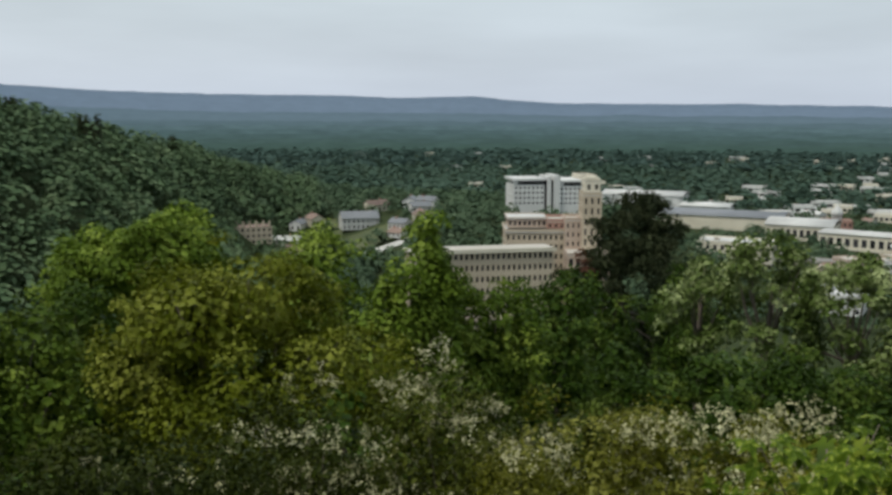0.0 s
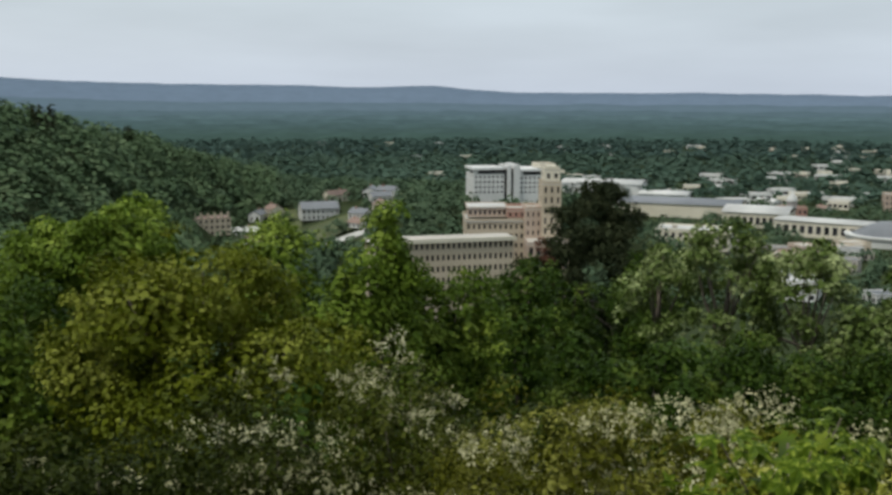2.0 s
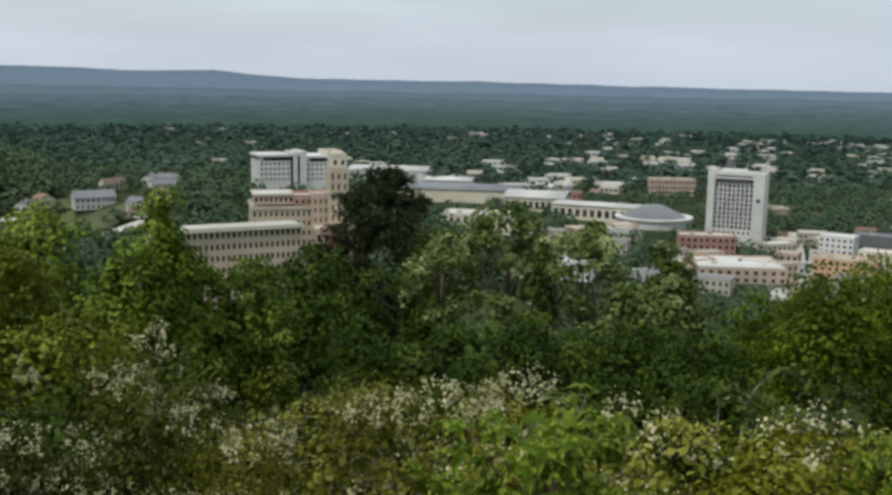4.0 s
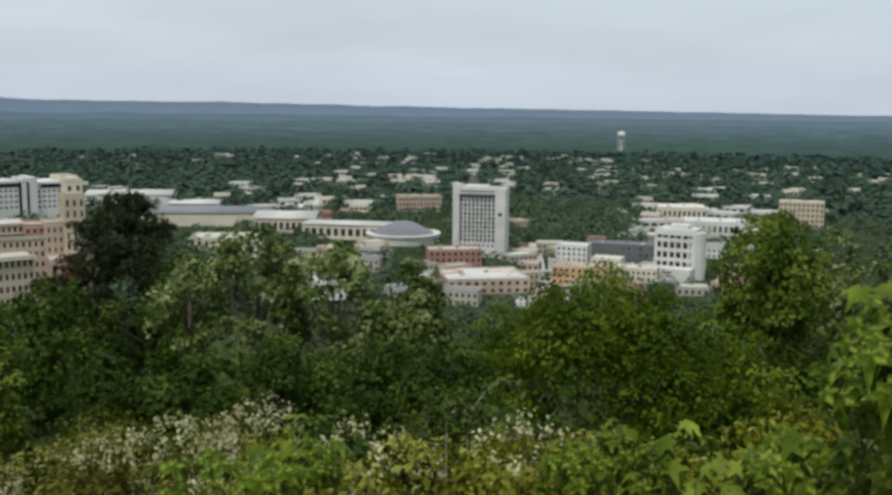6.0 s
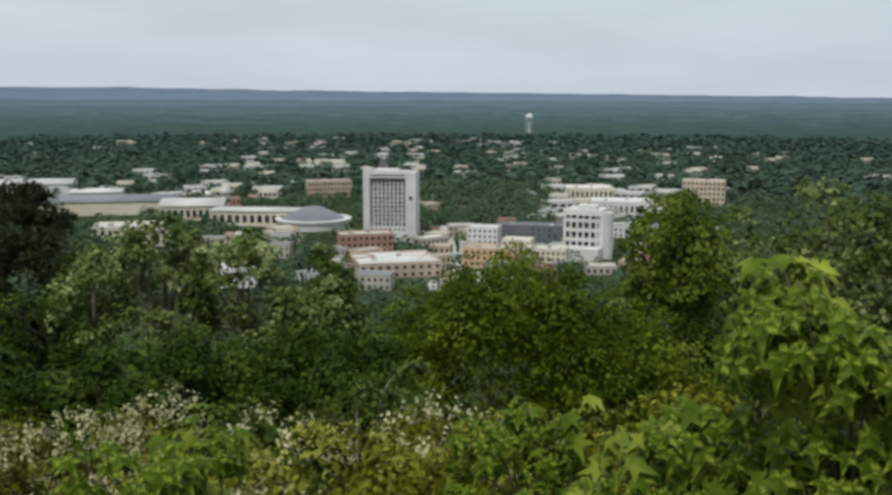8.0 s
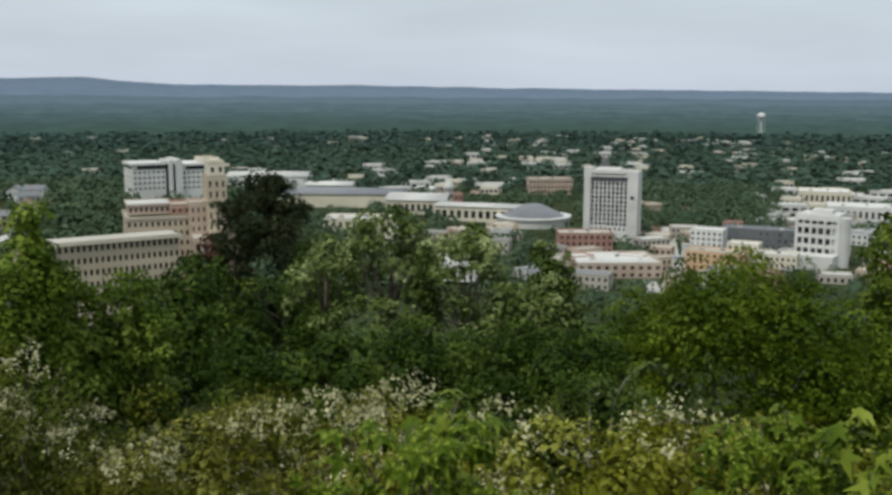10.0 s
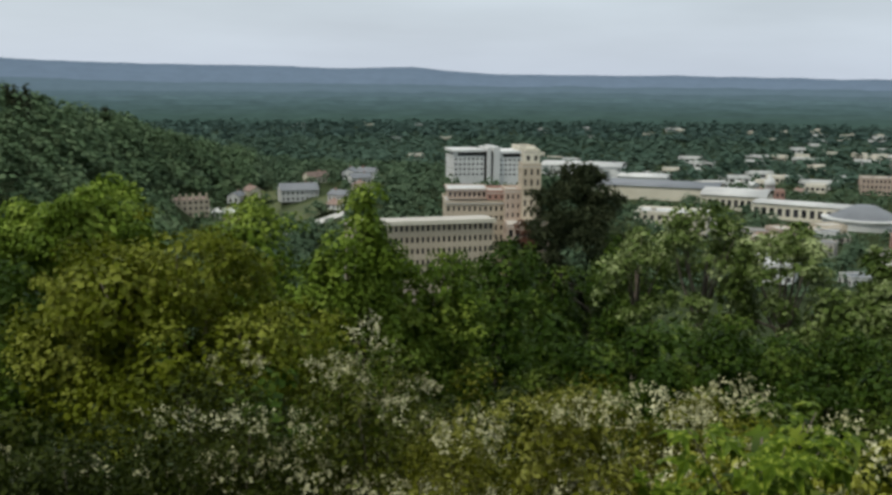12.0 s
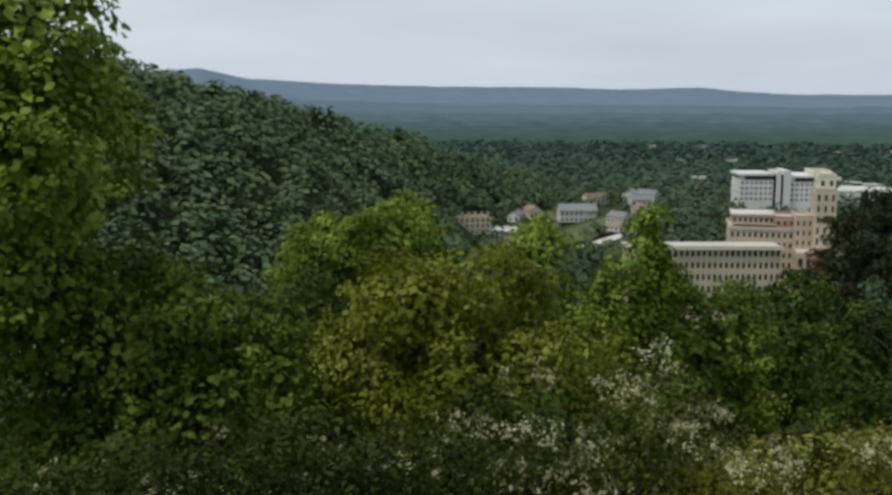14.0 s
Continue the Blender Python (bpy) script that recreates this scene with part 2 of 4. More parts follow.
def ridge(bearings, crest, foot_d, crest_d, material, rough, seed, label):
    """A long hill whose crest shows at the given elevations, its skyline roughened by treetops."""
    az = np.arange(-100, 100, 0.15)
    el = np.interp(az, bearings, crest)
    el = el + np.array([rough * noise.fractal((q * 0.35, seed, 0), 1.0, 2.0, 5) + 0.012 * noise.noise((q * 5.0, seed, 9)) for q in az])
    cx, cy = np.sin(np.radians(az)), np.cos(np.radians(az))
    top = EYE + crest_d * np.tan(np.radians(el))
    rows = []
    for dd, hh in ((foot_d, -0.02), (foot_d + 0.35 * (crest_d - foot_d), 0.42), (foot_d + 0.7 * (crest_d - foot_d), 0.82), (crest_d, 1.0), (crest_d + 60, 0.6)):
        rows.append(np.stack([cx * dd, cy * dd, top * hh], 1))
    v, n = np.concatenate(rows), len(az)
    f = [(r * n + q, r * n + q + 1, (r + 1) * n + q + 1, (r + 1) * n + q) for r in range(4) for q in range(n - 1)]
    ob = smooth(part("backdrop", mesh_of("backdrop", v, f, material)))
    tagged(ob, label, "ridge", kind="structure")


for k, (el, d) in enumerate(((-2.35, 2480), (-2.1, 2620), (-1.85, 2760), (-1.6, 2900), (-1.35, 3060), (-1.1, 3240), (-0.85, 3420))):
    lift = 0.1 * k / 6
    ridge([-60, -33, -12, 5, 60], [el + 2 * lift, el + lift, el, el, el - lift], d - 130, d, FARHAZE[k], 0.11, 3.0 + k, "wooded swell of the wide valley" if k < 4 else "wooded rise far across the valley")
ridge([-60, -40, -33, -28, -24, -18, -12, -5, 0, 10, 20, 60], [1.0, 0.6, 0.3, 0.0, -0.2, -0.35, -0.35, -0.4, -0.5, -0.5, -0.55, -0.6], 3450, 4000, FARHAZE[7], 0.08, 17.0, "hazy blue wooded ridge across the valley")
ridge([-60, -45, -36, -33, -30.3, -25, -19.4, -13, -8, -4.8, -2.4, 0, 4, 10, 22, 36, 52, 70], [1.6, 1.7, 1.45, 1.64, 1.12, 0.8, 0.66, 0.62, 0.48, 0.60, 0.34, 0.2, 0.17, 0.16, -0.01, -0.15, -0.3, -0.35], 4050, 4650, FARHAZE[8], 0.05, 11.0, "distant ridge on the skyline, pale blue haze in its colour")


# ---- trees and shrubs ----
def crown_points(rng, lobes, count, shell=0.22, low=-0.75, spray=0.0, per=14):
    """Points and outward directions on the lobes (x, y, z, rx, ry, rz) of a crown, gathered in sprays of that radius."""
    size = np.array([l[3] * l[4] + l[4] * l[5] + l[3] * l[5] for l in lobes])
    heads = count / per if spray else count
    pts, out = [], []
    for l, k in zip(lobes, (heads * size / size.sum()).astype(int) + 1):
        d = rng.normal(size=(k * 2, 3))
        d /= np.linalg.norm(d, axis=1)[:, None]
        d = d[d[:, 2] > low][:k]
        r = 1.08 - np.abs(rng.normal(size=len(d))) * shell
        bump = 1 + 0.16 * np.sin(d[:, 0] * 7 + l[0] * 3) * np.sin(d[:, 1] * 6 + l[1] * 5) * np.sin(d[:, 2] * 8 + 1.7)
        pts.append(np.array(l[:3]) + d * np.array(l[3:]) * (r * bump)[:, None])
        out.append(d + np.array([0, 0, 0.45]))
    p, n = np.concatenate(pts), np.concatenate(out)
    if spray:
        reach = spray * rng.uniform(0.5, 1.35, len(p))
        stem = n + np.array([0, 0, 0.5]) + 0.5 * rng.normal(size=n.shape)
        stem /= np.linalg.norm(stem, axis=1)[:, None]
        u = rng.uniform(-0.6, 1.0, (len(p), per, 1))
        off = rng.normal(size=(len(p), per, 3)) * 0.42 * (1.1 - 0.6 * np.abs(u))
        p = (p[:, None] + reach[:, None, None] * (stem[:, None] * u + off)).reshape(-1, 3)
        n = np.repeat(n, per, 0)
    return p, n


def lobes_in(rng, width, depth, height, count, spread=0.62, part_size=(0.26, 0.42), crest=0.5):
    """Lobes filling an ellipsoid of these full sizes, centred on the origin."""
    out = [(0, 0, -0.08 * height, width * 0.33, depth * 0.33, height * 0.36)]
    while len(out) < count:
        d = rng.normal(size=3)
        d /= np.linalg.norm(d)
        if d[2] < -0.55:
            continue
        q = rng.uniform(*part_size)
        w = 1 - q * crest
        s = rng.uniform(0.8, 1.0) * w
        out.append((d[0] * width / 2 * s, d[1] * depth / 2 * s, d[2] * height / 2 * s, width / 2 * q, depth / 2 * q, height / 2 * q))
    return out


def tufted(rng, lobes, tuft, shoots=0.16):
    """Small tufts set all over the upper sides of the lobes."""
    out = []
    for l in lobes:
        k = int((l[3] * l[4] + l[4] * l[5] + l[3] * l[5]) / 3 / tuft ** 2 * 1.5) + 2
        d = rng.normal(size=(k * 2, 3))
        d /= np.linalg.norm(d, axis=1)[:, None]
        d = d[d[:, 2] > -0.6][:k]
        for q in d:
            s = tuft * rng.uniform(0.55, 1.45)
            r = rng.uniform(0.82, 1.1)
            if q[2] > 0.25 and rng.random() < shoots:  # young shoots that stand out of the crown
                r, s = rng.uniform(1.12, 1.3), 0.6 * s
            out.append((l[0] + q[0] * l[3] * r, l[1] + q[1] * l[4] * r, l[2] + q[2] * l[5] * r, s, s, s * 0.7))
    return out


def pine_pads(rng, height, half):
    """Flat needle pads in whorls round a pine's trunk, widest at a third of the height, with gaps between."""
    out = []
    for k in range(64):
        h = ((k + rng.random()) / 64) ** 0.85
        reach = half * float(np.interp(h, (0, 0.3, 0.62, 0.85, 1.0), (0.72, 1.0, 0.92, 0.6, 0.16)))
        a, q = rng.uniform(0, 6.283), rng.uniform(0.4, 0.9)
        s = rng.uniform(1.0, 1.75) * (1.1 - 0.35 * h)
        out.append((reach * q * math.cos(a), reach * q * math.sin(a), (h - 0.5) * height * 0.94, s, s, s * 0.6))
    return out


def tree(name, bearing, top, d, width, height, leaf, count, material, label, seed, lobes=16, bark=BARK, depth=None,
         category="tree", group="", part_size=(0.28, 0.48), wild=0.42, slim=0.42, droop=0.2, stems=1, fill=True, spray=0.0, blossom=0, to_ground=False, finer=0.68, pads=False):
    """A tree or shrub whose crown's top shows at elevation top, at a bearing and distance; trunk and limbs run up into the lobes."""
    rng = np.random.default_rng(seed)
    x, y = at(bearing, d)
    g = ground_z(x, y)
    if to_ground:
        height = max(height, (high(top, d) - g) * 1.02)
    cz = high(top, d) - height / 2 - (0.75 if d < 10 else 0.1) * (spray or 2.6 * leaf)
    ob = thing(name, x, y, g, -bearing)
    depth = depth or width
    if pads:
        ls = pine_pads(rng, height, width / 2)
    else:
        ls = lobes_in(rng, width, depth, height, lobes, part_size=part_size)
    if not fill:
        ls = ls[1:]
    count, leaf = int(count * 0.64 / finer ** 2), leaf * finer
    p, n = crown_points(rng, tufted(rng, ls, spray or 2.6 * leaf), int(count * 0.7), 0.3, -0.35)
    inner = [(*l[:3], l[3] * 0.86, l[4] * 0.86, l[5] * 0.86) for l in ls]
    p2, n2 = crown_points(rng, inner, int(count * 0.3 * (1 if fill else 0.12)), 0.12, -0.9)
    sizes = np.concatenate([np.full(len(p), leaf), np.full(len(p2), leaf * 1.75)])
    p, n = np.concatenate([p, p2]), np.concatenate([n, n2])
    p[:, 2] += cz - g
    v, f = sprout(rng, p, n, sizes, droop=droop, wild=wild, slim=slim)
    part("crown", mesh_of("crown", v, f, material), parent=ob)
    if blossom:
        tufts = tufted(rng, ls, 1.2 * spray, 0.0)
        tufts = [tufts[q] for q in rng.permutation(len(tufts))[:max(8, len(tufts) // 3)]]  # only some boughs flower
        p, n = crown_points(rng, tufts, int(blossom * 5.0), 0.12, 0.0, spray=0.055, per=11)
        keep = p[:, 2] > -0.30 * height
        p, n = p[keep], n[keep]
        p[:, 2] += cz - g
        v, f = sprout(rng, p, n, leaf * 0.62 if leaf > 0.04 else 0.026, droop=0.1, wild=0.9, slim=0.34)
        part("blossom", mesh_of("blossom", v, f, BLOSSOM), parent=ob, label="creamy white blossom sprays")
    mid = cz - g
    r0 = max(0.025, 0.02 * (mid + height / 2)) * (1.0 if stems == 1 else 0.5)
    for s in range(stems):
        bm = bmesh.new()
        ox, oy = (rng.uniform(-0.12, 0.12, 2) * width) if stems > 1 else (0.0, 0.0)
        lean = rng.uniform(-0.12, 0.12, 2) * width
        tube(bm, [(ox, oy, -0.3), (ox + lean[0] * 0.4, oy + lean[1] * 0.4, max(0.2, (mid - height * 0.3) * 0.6)), (ox + lean[0], oy + lean[1], mid), (ox + lean[0] * 1.2, oy + lean[1], mid + height * 0.2)],
             [r0, r0 * 0.8, r0 * 0.5, r0 * 0.1])
        trunk = smooth(part("trunk" if stems == 1 else "stem", bm, bark, ob))
        if s == 0:
            for l in ls[1:9]:
                bm = bmesh.new()
                z0 = mid - height * rng.uniform(0.1, 0.35)
                tube(bm, [(lean[0] * 0.8, lean[1] * 0.8, z0), (l[0] * 0.6, l[1] * 0.6, (z0 + mid + l[2]) / 2 + 0.05 * height), (l[0], l[1], mid + l[2] + l[5] * 0.7)], [r0 * 0.4, r0 * 0.25, r0 * 0.06], 5)
                smooth(part("limb", bm, bark, trunk))
    return tagged(ob, label, category, group)


SPRING = foliage("spring_leaves", (0.034, 0.060, 0.004), (0.115, 0.178, 0.018), (0.39, 0.48, 0.09), 0.28)
BRIGHT = foliage("bright_leaves", (0.026, 0.052, 0.004), (0.076, 0.122, 0.012), (0.30, 0.37, 0.06), 0.28)
OLIVE = foliage("olive_leaves", (0.028, 0.042, 0.002), (0.098, 0.118, 0.006), (0.34, 0.36, 0.07), 0.26)
DEEP = foliage("deep_leaves", (0.013, 0.030, 0.002), (0.032, 0.062, 0.006), (0.16, 0.21, 0.035), 0.22)
DOME = foliage("dome_tree_leaves", (0.022, 0.045, 0.002), (0.060, 0.098, 0.004), (0.20, 0.26, 0.025), 0.22)
GREYGREEN = foliage("greyish_leaves", (0.030, 0.054, 0.008), (0.094, 0.136, 0.030), (0.48, 0.54, 0.26), 0.28)
NEEDLES = foliage("pine_needles", (0.013, 0.021, 0.007), (0.028, 0.038, 0.014), (0.060, 0.068, 0.030), 0.1, 0.7, 0.6, 0.15)
RUST = foliage("rusty_needles", (0.05, 0.02, 0.012), (0.10, 0.045, 0.028), (0.17, 0.08, 0.05), 0.15, 0.7, 0.6, 0.15)
BLOSSOM = foliage("pale_privet_blossom", (0.28, 0.27, 0.13), (0.48, 0.46, 0.27), (0.68, 0.66, 0.44), 0.3, 0.6, 1.5)
PRIVET = foliage("yellow_green_privet", (0.046, 0.058, 0.003), (0.150, 0.160, 0.010), (0.50, 0.51, 0.13), 0.28, 0.5, 2.2)
HEDGE = foliage("olive_privet", (0.026, 0.032, 0.002), (0.086, 0.092, 0.005), (0.36, 0.36, 0.09), 0.26, 0.5, 2.2)
# Privet copy darkened in colour for the shade along the bank.
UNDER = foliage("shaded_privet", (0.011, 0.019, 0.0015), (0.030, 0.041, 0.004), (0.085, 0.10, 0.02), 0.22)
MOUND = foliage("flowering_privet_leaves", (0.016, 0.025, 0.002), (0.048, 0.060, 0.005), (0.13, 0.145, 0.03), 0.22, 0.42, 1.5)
MAPLE = foliage("young_maple_leaves", (0.024, 0.050, 0.003), (0.090, 0.138, 0.010), (0.44, 0.49, 0.08), 0.24, 0.42, 3.2)

# Trees of the slope, about 13 to 75 m from the lookout.
tree("tree", -46.0, 8.0, 20, 6.6, 9.0, 0.189, 22320, SPRING, "tall leafy tree standing at the edge of the slope", 1, 14, spray=0.46)
tree("tree", -24.0, -5.4, 27, 4.3, 5.2, 0.174, 16120, SPRING, "round light green spring tree on the slope", 2, 14, spray=0.43)
tree("tree", -18.6, -9.0, 16, 4.6, 3.8, 0.109, 22320, OLIVE, "broad yellow-olive tree beside the flowering shrubs", 3, 17, spray=0.27)
tree("tree", -33.5, -9.6, 18, 4.2, 3.8, 0.145, 13640, BRIGHT, "green tree with loose sprays on the slope", 4, 13, spray=0.35, to_ground=True)
tree("tree", -40.5, -8.0, 19, 4.6, 4.0, 0.145, 13640, BRIGHT, "green tree in the thicket on the slope", 5, 13, spray=0.35, to_ground=True)
tree("tree", -29.0, -10.4, 21, 4.0, 3.8, 0.160, 9920, DEEP, "dark green tree in the thicket on the slope", 6, 11, spray=0.38, to_ground=True)
tree("tree", -13.0, -8.2, 25, 3.8, 4.2, 0.160, 12400, SPRING, "light green tree with a ragged top on the slope", 7, 12, spray=0.41, to_ground=True)
tree("tree", -8.5, -7.1, 25, 2.4, 5.0, 0.174, 12400, SPRING, "green tree with a pointed tufted top on the slope", 8, 13, spray=0.43, to_ground=True)
tree("tree", -3.8, -10.8, 28, 3.8, 4.4, 0.174, 11160, BRIGHT, "green tree on the slope below the hospital", 9, 12, spray=0.41, to_ground=True)
tree("tree", -6.3, -10.9, 27, 3.2, 4.4, 0.174, 10000, BRIGHT, "green tree on the slope below the hospital", 28, 12, spray=0.41, to_ground=True)
tree("tree", 0.2, -9.5, 36, 5.0, 5.2, 0.217, 9300, DEEP, "dark green tree on the slope below the hospital", 10, 12, spray=0.49, to_ground=True)
tree("pine_tree", 4.9, -5.0, 75, 11.6, 14.5, 0.522, 23000, NEEDLES, "tall dark pine with layered needle tufts", 11, 44, slim=0.14, wild=1.1, spray=0.62, pads=True)
tree("tree", 8.4, -8.4, 46, 3.6, 6.0, 0.21, 6851, GREYGREEN, "sparse spring tree with gaps between its leaves", 12, 26, part_size=(0.15, 0.26), fill=False, spray=0.54, finer=1.0)
tree("tree", 12.0, -6.6, 43, 4.2, 7.6, 0.21, 8959, GREYGREEN, "sparse spring tree with gaps between its leaves", 13, 26, part_size=(0.15, 0.26), fill=False, spray=0.54, finer=1.0)
tree("tree", 16.4, -7.7, 42, 4.2, 7.0, 0.21, 8959, GREYGREEN, "sparse spring tree with gaps between its leaves", 14, 26, part_size=(0.15, 0.26), fill=False, spray=0.54, finer=1.0)
tree("tree", 20.8, -8.4, 41, 4.6, 6.6, 0.21, 11000, GREYGREEN, "thin green tree with an uneven top on the slope", 15, 20, part_size=(0.18, 0.32), spray=0.5, to_ground=True, finer=0.9)
tree("tree", 4.6, -13.2, 27, 3.1, 3.4, 0.160, 11160, DEEP, "rounded dark green tree in the thicket", 16, 11, spray=0.38, to_ground=True)
tree("tree", 9.2, -14.0, 26, 3.2, 3.4, 0.160, 11160, DEEP, "rounded dark green tree in the thicket", 17, 11, spray=0.38, to_ground=True)
tree("tree", 14.2, -12.6, 26, 3.6, 3.8, 0.160, 11160, DEEP, "dark green tree in the thicket", 18, 12, spray=0.38, to_ground=True)
tree("tree", 19.5, -11.8, 27, 4.0, 4.2, 0.160, 11780, DEEP, "dark green tree in the thicket", 19, 12, spray=0.38, to_ground=True)
tree("tree", 24.2, -13.2, 25, 3.4, 3.6, 0.160, 9300, DEEP, "dark green tree in the thicket", 20, 11, spray=0.38, to_ground=True)
tree("tree", 33.0, -9.7, 33, 11.6, 5.0, 0.15, 52000, DOME, "broad domed bright green tree on the slope", 21, 26, depth=8.0, stems=5, bark=PALEBARK, spray=0.34, part_size=(0.24, 0.42), to_ground=True)
tree("tree", 41.2, -6.1, 38, 5.2, 6.4, 0.203, 24000, BRIGHT, "round yellow-green tree on the slope", 22, 14, spray=0.46, to_ground=True)
tree("tree", 46.6, -5.4, 46, 4.8, 6.4, 0.246, 9300, GREYGREEN, "dark leafy tree with pale tips on the slope", 23, 12, spray=0.57, to_ground=True)
tree("tree", 51.2, -4.2, 46, 5.6, 7.0, 0.246, 10540, GREYGREEN, "dark leafy tree with pale tips on the slope", 24, 13, spray=0.57, to_ground=True)
tree("tree", 56.5, -4.6, 46, 5.6, 7.0, 0.246, 8680, DEEP, "dark leafy tree with pale tips on the slope", 25, 12, spray=0.57, to_ground=True)

tree("tree", 2.4, -9.6, 60, 5.6, 7.0, 0.26, 9000, DEEP, "dark green tree beside the pine", 26, 12, spray=0.55, to_ground=True)
tree("tree", 7.4, -9.8, 58, 5.6, 7.0, 0.26, 9000, DEEP, "dark green tree beside the pine", 27, 12, spray=0.55, to_ground=True)

rng = np.random.default_rng(70)
px, py = at(4.9, 75)
rust = [(-3.6, -1.5, 6.5, 0.9, 0.9, 0.8), (-4.0, -1.0, 4.6, 1.0, 0.9, 0.8), (-3.0, -2.2, 3.4, 0.8, 0.8, 0.6), (-4.2, 0.0, 7.6, 0.7, 0.7, 0.6)]
p, n = crown_points(rng, tufted(rng, rust, 0.5), 1500, 0.3, -0.4)
p[:, 2] += high(-5.0, 75) - 14.0 - ground_z(px, py) + 1.2
v, f = sprout(rng, p, n, 0.4, 0.2, 1.0, 0.14)
part("dead_needles", mesh_of("dead_needles", v, f, RUST), parent=bpy.data.objects["pine_tree"], label="rusty dead needle tufts")

for k, (b, el, d, w, h) in enumerate(((-26.52, -0.27, 540, 7, 13), (-25.82, -0.5, 550, 7, 12), (-21.81, -1.57, 660, 7, 12), (-30.12, 0.63, 500, 6, 11), (-32.3, 1.07, 470, 6, 11))):
    tree("crest_pine", b, el, d, w, h, 1.5, 900, NEEDLES, "dark pine standing out on the hill's crest", 200 + k, 12, part_size=(0.22, 0.4), slim=0.2, spray=1.6, to_ground=True, category="pine tree", group="pines on the crest")

# Shrubs along the lookout's edge.
for k, (b, top, d, w, h, leaf, mat, lab, bl) in enumerate((
        (-44, -18.8, 8.2, 2.6, 2.0, 0.055, UNDER, "privet shrub coloured dark for shade, with a few pale sprays", 300),
        (-36, -18.8, 8.0, 2.2, 2.0, 0.05, UNDER, "privet shrub coloured dark for shade, with a few pale sprays", 500),
        (-30, -19.0, 7.8, 2.2, 1.9, 0.05, UNDER, "privet shrub coloured dark for shade, with some blossom", 600),
        (-24, -19.2, 7.6, 2.2, 1.8, 0.05, UNDER, "privet shrub coloured dark for shade, with a few pale sprays", 150),
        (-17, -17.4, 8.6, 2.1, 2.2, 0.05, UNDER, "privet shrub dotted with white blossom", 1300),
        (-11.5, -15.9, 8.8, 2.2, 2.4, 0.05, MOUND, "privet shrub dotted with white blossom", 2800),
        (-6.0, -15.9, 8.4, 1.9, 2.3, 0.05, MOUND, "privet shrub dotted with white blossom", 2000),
        (-1.0, -16.6, 7.2, 1.7, 2.0, 0.045, HEDGE, "olive-green privet shrub at the lookout's edge", 2200),
        (4.6, -17.7, 6.4, 1.5, 1.8, 0.045, HEDGE, "olive-green privet shrub at the lookout's edge", 2200),
        (10.2, -17.7, 5.8, 1.4, 1.7, 0.042, HEDGE, "olive-green privet shrub at the lookout's edge", 1600),
        (16.0, -19.0, 5.2, 1.4, 1.5, 0.042, PRIVET, "yellow-green privet shrub at the lookout's edge", 850),
        (22.4, -19.4, 5.0, 1.4, 1.5, 0.042, PRIVET, "yellow-green privet shrub at the lookout's edge", 1020),
        (29.0, -18.8, 4.6, 1.3, 1.4, 0.042, PRIVET, "yellow-green privet shrub at the lookout's edge", 850),
        (36.0, -17.4, 4.3, 1.3, 1.4, 0.042, PRIVET, "yellow-green privet shrub at the lookout's edge", 170),
        (43.0, -16.0, 4.3, 1.3, 1.5, 0.042, PRIVET, "yellow-green privet shrub at the lookout's edge", 0),
        (50.0, -15.5, 4.3, 1.3, 1.5, 0.045, UNDER, "leafy shrub coloured dark for shade behind the young maple", 0))):
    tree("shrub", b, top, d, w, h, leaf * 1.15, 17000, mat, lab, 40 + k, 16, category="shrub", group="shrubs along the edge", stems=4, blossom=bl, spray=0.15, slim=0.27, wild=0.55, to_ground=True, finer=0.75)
for k in range(23):  # undergrowth added to hide the bank behind them, the thicket's shade in its colour
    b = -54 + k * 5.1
    tree("shrub", b, -18.6 - 0.8 * math.sin(k * 2.1), 13.5 + 1.8 * math.sin(k * 1.3), 2.2, 2.0, 0.12, 3400, (DEEP, UNDER)[k % 2], "filler shrub on the bank, shade put into its dark leaves", 90 + k, 14, category="shrub", group="undergrowth on the bank", stems=3, spray=0.28, to_ground=True, finer=0.85)


# ---- maples close by: palmate leaves, each an object of its own ----
def maple_leaf(seed):
    rng = np.random.default_rng(seed)
    bm = bmesh.new()
    rim = []
    for k, (ang, r) in enumerate(((-168, 0.30), (-140, 0.48), (-105, 0.30), (-72, 0.82), (-36, 0.36), (0, 1.0), (36, 0.36), (72, 0.82), (105, 0.30), (140, 0.48), (168, 0.30))):
        q = r * rng.uniform(0.9, 1.1)
        a = radians(ang)
        rim.append(bm.verts.new((q * math.sin(a), q * math.cos(a), -0.42 * q * q + (0.05 if r < 0.4 else 0))))
    c = bm.verts.new((0, 0, 0.03))
    for p, q in zip(rim, rim[1:]):
        bm.faces.new((c, p, q))
    me = bpy.data.meshes.new("leaf")
    bm.to_mesh(me)
    bm.free()
    me.materials.append(MAPLE)
    return me


LEAVES = [maple_leaf(k) for k in range(5)]


